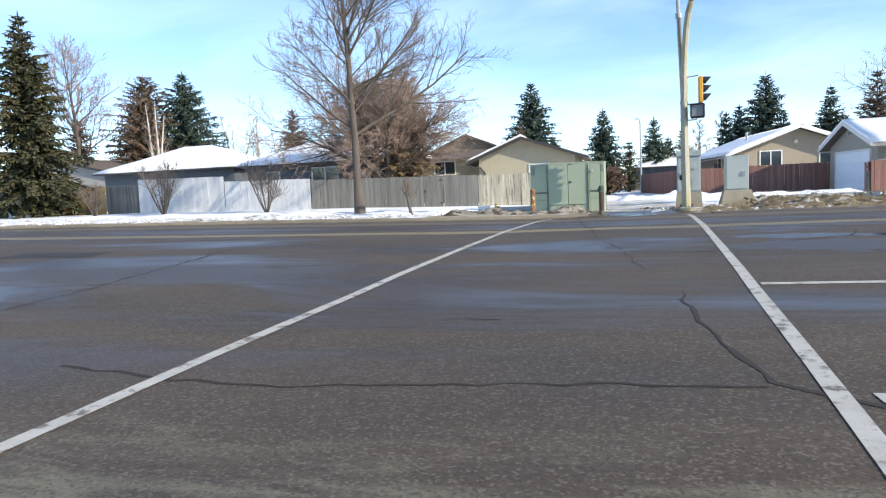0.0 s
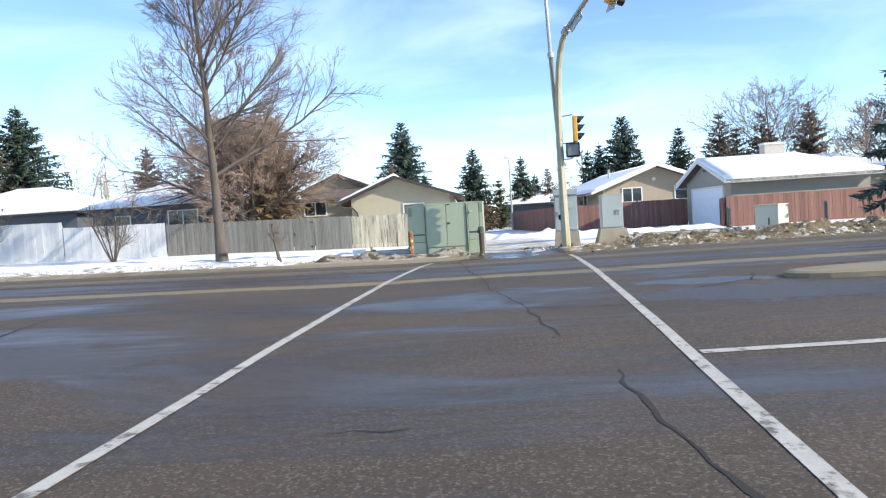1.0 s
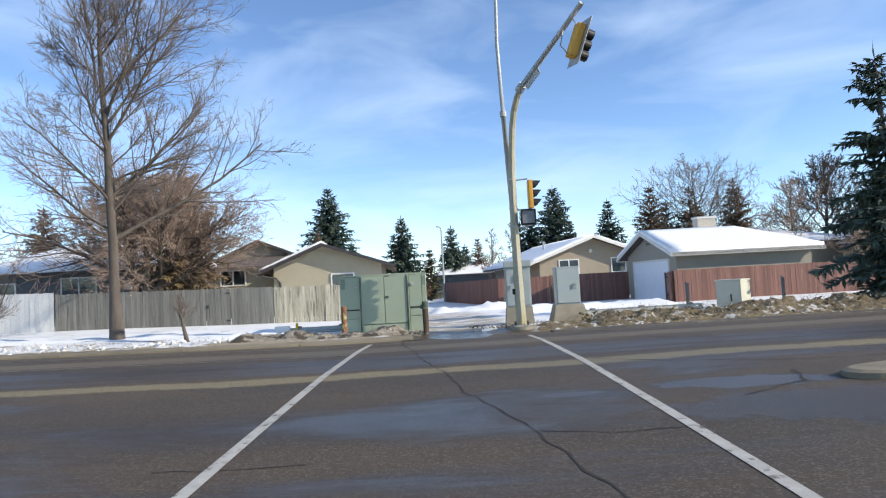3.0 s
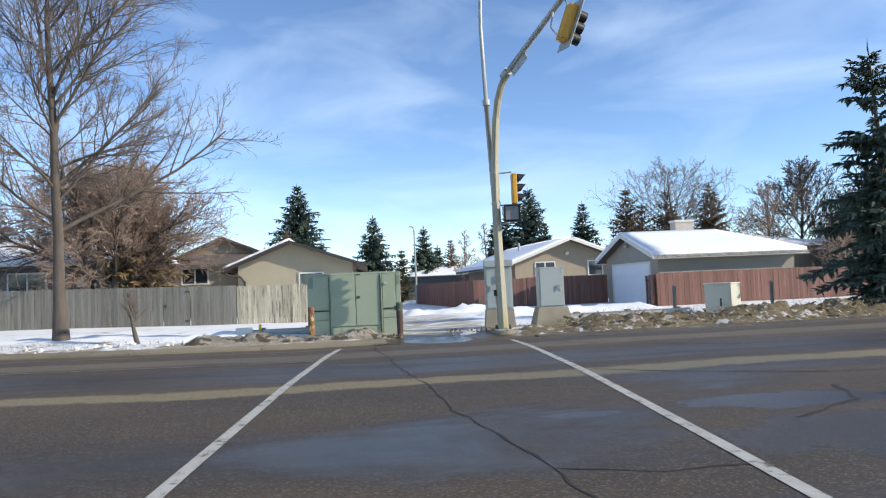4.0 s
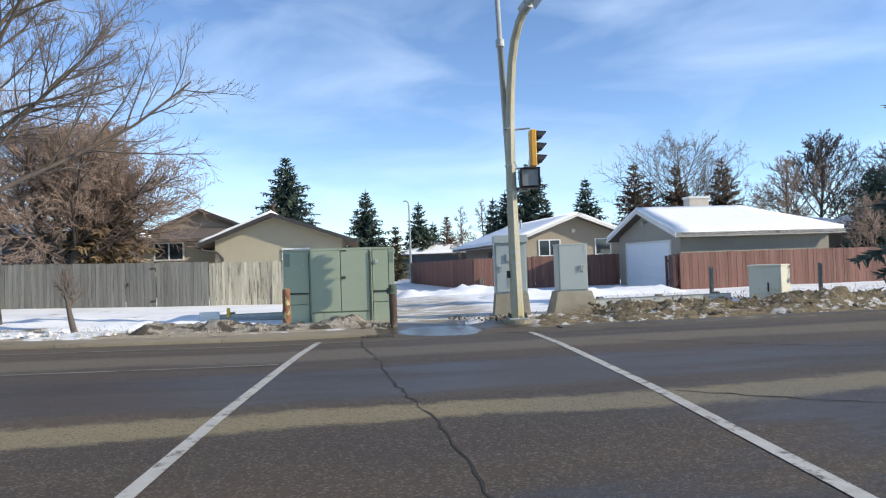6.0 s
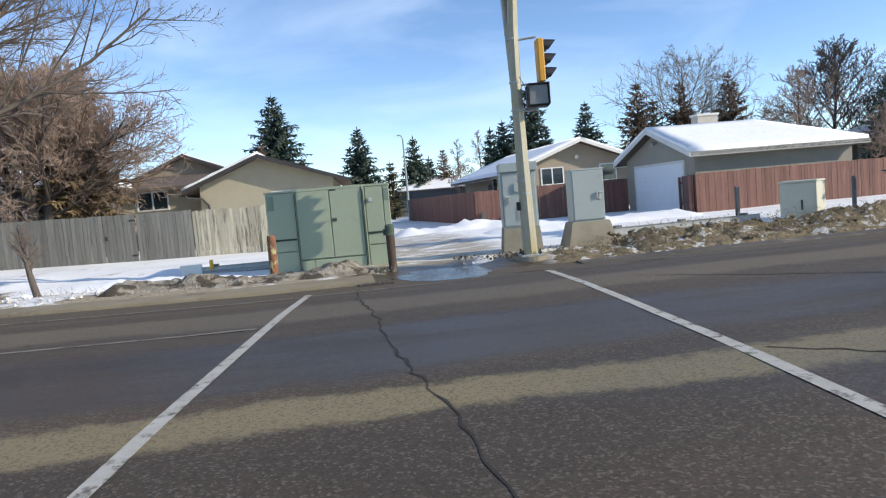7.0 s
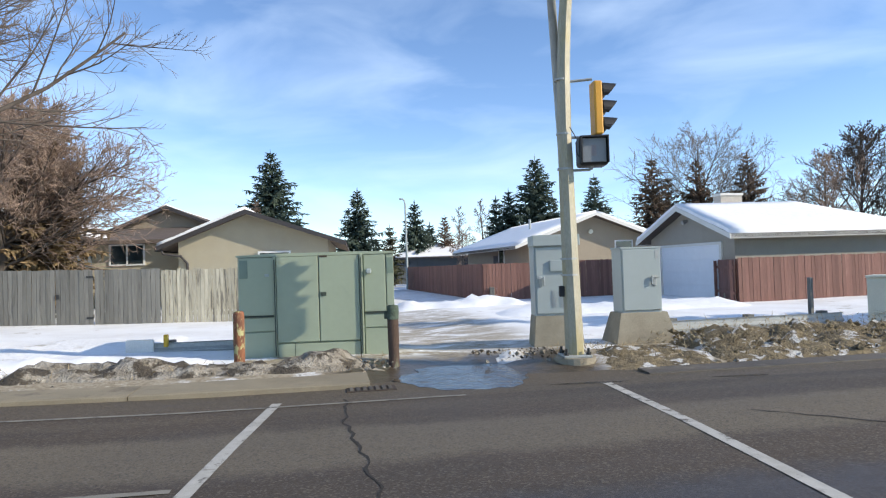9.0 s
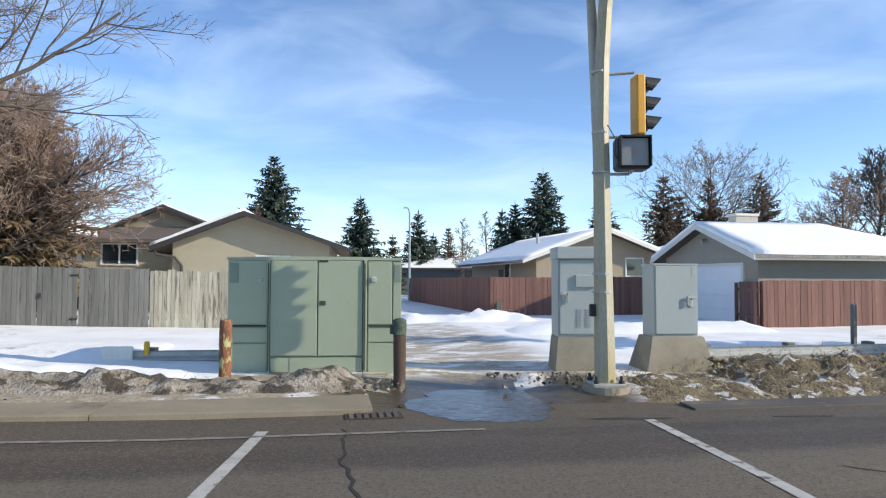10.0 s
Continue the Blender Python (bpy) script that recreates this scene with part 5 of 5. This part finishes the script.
def bare_tree(name, x, y, label, height, r, limbs, seed, kids=(9, 6, 4), spread=42, lift=0.06, wiggle=0.1, thin=0.006, bark=None, twig=None, stems=((0, 0),), category="tree", z=0.1, crown_from=0.3, reach=0.42, ring=16, tilt=38, group=""):
    """limbs: main branches given by height, compass angle, elevation and length; ring more are spread round the stem."""
    rng = random.Random(seed)
    e = base(name, pose(x, y, z), label, category, group)
    wood, twigs = ([], []), ([], [])
    for lean, az in stems:
        n = 9
        d = Vector((math.cos(radians(az)) * lean, math.sin(radians(az)) * lean, 1)).normalized()
        pts, q = [Vector((0, 0, -0.15))], Vector((0, 0, -0.15))
        h = height * (1 if lean == 0 else rng.uniform(0.7, 0.95))
        for i in range(n):
            d = (d + Vector((rng.gauss(0, 0.03), rng.gauss(0, 0.03), 0.05))).normalized()
            q = q + d * h / n
            pts.append(q.copy())
        radii = [r * (1 - 0.93 * (i / n) ** 0.85) + thin for i in range(n + 1)]
        radii[0] *= 1.35
        limb(*wood, pts, radii, 9)

        def on_stem(zz):
            f = min(max(zz / h, 0), 0.999) * n
            return pts[int(f)].lerp(pts[int(f) + 1], f - int(f)), radii[int(f)]

        todo = list(limbs) if (lean, az) == stems[0] else []
        for k in range(ring):
            t = crown_from + (0.97 - crown_from) * (k + rng.random() * 0.7) / ring
            todo.append((t * h, 137.5 * k + rng.uniform(-25, 25), tilt + 22 * t + rng.uniform(-10, 10), reach * h * (1.08 - t) ** 0.75 * rng.uniform(0.8, 1.15)))
        for zz, aa, el, ln in todo:
            p, rr = on_stem(zz)
            dd = Vector((math.cos(radians(aa)) * math.cos(radians(el)), math.sin(radians(aa)) * math.cos(radians(el)), math.sin(radians(el))))
            grow(wood, twigs, p, dd, ln, max(thin * 1.5, min(rr * 0.5, 0.010 + ln * 0.0105)), 1, rng, (0,) + tuple(kids), spread, lift, wiggle, thin)
    mesh_part("trunk", wood, bark or M_BARK, e)
    mesh_part("crown", twigs, twig or M_TWIG, e, "bare fine twigs")
    return e


def spruce(name, x, y, label, h, r, seed, material=None, z=0.1, whorls=None, droop=0.35, density=1.0, gap=0.15, lean=0.0, clear=0.06, group="", soft=0.0, ragged=0.0, big=1.0):
    rng = random.Random(seed)
    e = base(name, pose(x, y, z), label, "tree", group)
    wood, leaf = ([], []), ([], [])
    top = Vector((lean, 0, h))
    limb(*wood, [Vector((0, 0, -0.2)), Vector((lean * 0.3, 0, h * 0.5)), top], [0.018 * h + 0.03, 0.01 * h + 0.02, 0.01], 7)
    whorls = whorls or int(h * 2.6) + 6
    V, F = leaf

    def tuft(p, d, ln, w):
        """A ragged spindle of needles."""
        s = d.cross(Vector((rng.gauss(0, 0.3), rng.gauss(0, 0.3), 1)))
        if s.length < 1e-4:
            return
        s.normalize()
        u = s.cross(d).normalized()
        i = len(V)
        V.extend([p - d * ln * 0.15, p + d * ln * 0.4 + s * w, p + d * ln * 0.4 - s * w, p + d * ln * 0.35 + u * w * 0.55, p + d * ln])
        F.extend([(i, i + 1, i + 3), (i, i + 3, i + 2), (i + 1, i + 4, i + 3), (i + 3, i + 4, i + 2), (i, i + 2, i + 1), (i + 1, i + 2, i + 4)])

    for k in range(whorls):
        t = clear + (1 - clear) * (k + rng.uniform(-0.3, 0.3)) / whorls
        t = min(max(t, clear), 0.985)
        c = Vector((lean * t, 0, h * t))
        rad = r * ((1 - t) ** 0.82 * (1 - soft) + soft * math.sqrt(max(0, 1 - t * t))) * min(1, 0.45 + t * 4)
        rad *= 1 + ragged * rng.uniform(-1.0, 0.7)
        n = max(4, int((5 + 4 * (1 - t)) * density))
        a0 = rng.uniform(0, 360)
        for j in range(n):
            if rng.random() < gap:
                continue
            az = radians(a0 + 360 * j / n + rng.uniform(-14, 14))
            ln = rad * rng.uniform(0.68, 1.18) + 0.08
            out = Vector((math.cos(az), math.sin(az), 0))
            el = 0.55 * t - droop * (1 - t)
            tip = c + out * ln + Vector((0, 0, ln * el))
            bend = c.lerp(tip, 0.5) + Vector((0, 0, ln * 0.10))
            if ln > 0.5:
                limb(*wood, [c, bend, tip], [0.012 + 0.012 * ln, 0.012, 0.005], 3)
            m = max(3, int(ln * 4.2 * density))
            for i in range(m):
                f = (i + 0.6) / m
                p = c.lerp(bend, f * 2) if f < 0.5 else bend.lerp(tip, f * 2 - 1)
                size = big * (0.30 + 0.22 * (1 - f)) * min(1.0, 0.35 + ln * 0.5)
                for sgn in (-1, 1):
                    sd = Vector((-out.y * sgn, out.x * sgn, 0))
                    tuft(p, (out * 0.75 + sd * rng.uniform(0.4, 1.0) + Vector((0, 0, rng.uniform(-0.75, 0.1)))).normalized(), size * rng.uniform(0.8, 1.4), size * 0.24)
                tuft(p, (out + Vector((rng.gauss(0, 0.25), rng.gauss(0, 0.25), rng.uniform(-0.2, 0.35)))).normalized(), size * 1.2, size * 0.26)
                if rng.random() < 0.6:
                    tuft(p, Vector((rng.gauss(0, 0.3), rng.gauss(0, 0.3), -1)).normalized(), size * 1.1, size * 0.22)
    tuft(top - Vector((0, 0, 0.3)), Vector((0, 0, 1)), 0.6, 0.07)
    mesh_part("trunk", wood, M_BARK, e)
    mesh_part("crown", leaf, material or M_NEEDLE, e, smooth=False)
    return e


# the large bare tree on the verge
bare_tree("bare_tree", -11.08, 28.3, "tall leafless tree with a long low limb", 15.2, 0.19,
          [(3.5, 32, 32, 6.3), (4.9, 40, 42, 5.2), (4.4, 12, 42, 4.2), (6.8, 0, 44, 5.2), (8.4, 345, 48, 4.8), (9.8, 20, 50, 4.2), (7.4, 40, 46, 4.6), (3.8, 178, 27, 4.2), (5.4, 20, 38, 3.6), (4.8, 250, 35, 3.6), (4.4, 100, 30, 3.8), (6.4, 170, 46, 2.6), (7.6, 15, 62, 5.0), (8.2, 200, 66, 4.6)],
          11, kids=(12, 8, 5), ring=26, reach=0.26, crown_from=0.38, tilt=36, spread=38, lift=0.06, wiggle=0.10, thin=0.0075)
# reddish spreading tree behind the fence
bare_tree("bare_tree", -14.7, 38.8, "spreading leafless tree with dense reddish twigs", 9.0, 0.28,
          [(2.0, 0, 36, 4.8), (2.2, 30, 36, 4.6), (2.0, 180, 32, 7.6), (2.4, 300, 26, 5.4), (2.6, 165, 36, 7.2), (3.0, 5, 44, 4.8), (3.4, 195, 46, 6.5)], 12, kids=(14, 9, 5), ring=19, reach=0.70, crown_from=0.28,
          tilt=26, lift=0.03, wiggle=0.13, thin=0.012, stems=((0.35, 15), (0.4, 165), (0.1, 270)), twig=M_TWIGR)
spruce("cedar", -13.4, 40.2, "brown winter cedar behind the fence", 7.4, 2.1, 31, M_CEDAR, soft=0.45, droop=0.1, gap=0.08, density=1.2, ragged=0.25)
bare_tree("sapling", -7.7, 25.7, "small leaning leafless sapling beside the kerb", 2.1, 0.075, [], 13, kids=(5, 4), ring=12, reach=0.5, crown_from=0.4, thin=0.005, stems=((0.3, 160), (0.45, 150)), z=0.12)
for i, (x, y, hh) in enumerate(((-17.8, 31.6, 3.3), (-23.8, 31.2, 3.5), (-28.2, 31.0, 2.2))):
    bare_tree("bare_shrub", x, y, "leafless brown shrub before the white fence", hh, 0.03, [], 40 + i, kids=(6, 4), ring=6, reach=0.5, crown_from=0.25, thin=0.008,
              stems=tuple((0.25 + 0.12 * (k % 4), 36 * k + 10 * i) for k in range(10)), category="shrub", group="verge shrubs")

# conifers
spruce("spruce", 15.2, 28.6, "tall dark ragged spruce beside the road", 8.6, 2.3, 51, density=1.6, gap=0.45, lean=-0.25, droop=0.35, clear=0.03, ragged=0.45, whorls=27, soft=0.25)
spruce("spruce", -34.2, 32.6, "tall green spruce beside the far fence", 11.9, 3.5, 52, M_NEEDLEO, density=1.7, gap=0.25, droop=0.35, clear=0.05, ragged=0.3)
SPRUCES = ((-12.0, 75, 11.6, 3.2, None), (-4.9, 80, 8.8, 2.4, None), (0.5, 80, 7.5, 1.7, None), (2.0, 82, 5.6, 1.4, None), (-1.7, 70, 4.7, 1.1, M_NEEDLEO), (10.3, 70, 9.9, 2.6, None),
           (8.2, 71, 7.4, 1.6, None), (7.0, 70, 6.7, 1.4, None), (11.9, 71, 6.7, 1.3, None), (16.6, 75, 8.9, 1.9, None), (17.05, 62, 8.4, 1.9, M_NEEDLEB), (20.7, 63, 8.2, 1.9, M_NEEDLEB),
           (19.0, 64, 7.2, 1.6, M_NEEDLEB), (24.5, 63, 8.6, 2.0, M_NEEDLEB), (27.4, 49.5, 6.0, 1.9, None), (31.5, 52, 7.0, 2.2, M_NEEDLEO), (3.4, 81, 6.2, 1.2, M_NEEDLEB),
           (-44.7, 60, 13.0, 4.2, None), (-47.8, 58, 12.6, 5.0, M_NEEDLEB), (-51.0, 61, 11.4, 3.6, None), (-32.4, 60, 8.6, 2.2, M_NEEDLEB), (-21.5, 52, 9.5, 2.0, M_NEEDLEO), (-49.3, 51, 8.2, 2.2, M_NEEDLEB),
           (-11.5, 66, 6.5, 1.0, M_NEEDLEB), (-9.3, 72, 5.8, 0.9, None), (-24.5, 66, 6.4, 1.2, M_NEEDLEB), (22.4, 66, 7.0, 1.5, None))
for i, (x, y, hh, rr, mt) in enumerate(SPRUCES):
    spruce("conifer", x, y, "brownish conifer behind the houses" if mt is M_NEEDLEB else ("olive green conifer behind the houses" if mt else "dark green spruce behind the houses"), hh * 1.04, rr * (1.15 if mt else 1.4), 60 + i, mt, big=1.05 if mt else 1.25,
           gap=0.1, soft=0.25 if mt else 0.0, droop=0.0 if mt else 0.15, group="background conifers")

# bare trees in the distance
FAR = ((22.6, 66, 10.4, 0.85, 26, M_TWIG, 0.22), (28.5, 57, 9.0, 0.6, 30, M_TWIGD, 0.2), (33, 54, 8.6, 0.6, 26, M_TWIGD, 0.2), (25.0, 55, 7.4, 0.6, 18, M_TWIGR, 0.25), (30, 49, 7.2, 0.6, 24, M_TWIGD, 0.2), (5.5, 92, 8.4, 0.3, 14, M_TWIG, 0.3), (8.6, 92, 9.3, 0.3, 14, M_TWIG, 0.3), (4.5, 74, 4.6, 0.5, 12, M_TWIGR, 0.2), (-10.8, 64, 6.8, 0.22, 12, M_TWIG, 0.3),
       (-48.5, 50, 15.0, 0.5, 30, M_TWIGR, 0.25), (24.2, 45.5, 4.2, 0.6, 16, M_TWIGR, 0.2), (-13.8, 68, 5.6, 0.3, 10, M_TWIG, 0.3))
for i, (x, y, hh, rc, rg, tw, cf) in enumerate(FAR):
    bare_tree("bare_tree", x, y, "leafless tree behind the houses", hh, 0.018 * hh, [], 90 + i, kids=(9, 6, 4), ring=rg, reach=rc, crown_from=cf, thin=0.02 if tw is M_TWIGD else 0.012, twig=tw, group="background bare trees", tilt=16 if rc > 0.7 else 30)
for i, (x, y, hh) in enumerate(((-41.8, 52, 11.5), (-41.0, 63, 11.2), (-38.4, 63, 10.0), (-36.0, 64, 9.0))):
    bare_tree("birch", x, y, "leafless birch with white trunks", hh, 0.2, [], 120 + i, kids=(6, 4), ring=12, reach=0.25, crown_from=0.4, thin=0.012, bark=M_BIRCH, twig=M_TWIGR if i == 0 else M_TWIG,
              stems=((0.02, 0), (0.14, 170), (0.12, 20)), group="birches")
# low hedge at the end of the lane
spruce("hedge_bush", -3.0, 60, "rounded reddish brown bush beside the lane", 2.2, 1.6, 140, M_NEEDLEB, soft=1.0, droop=-0.2, gap=0.02)
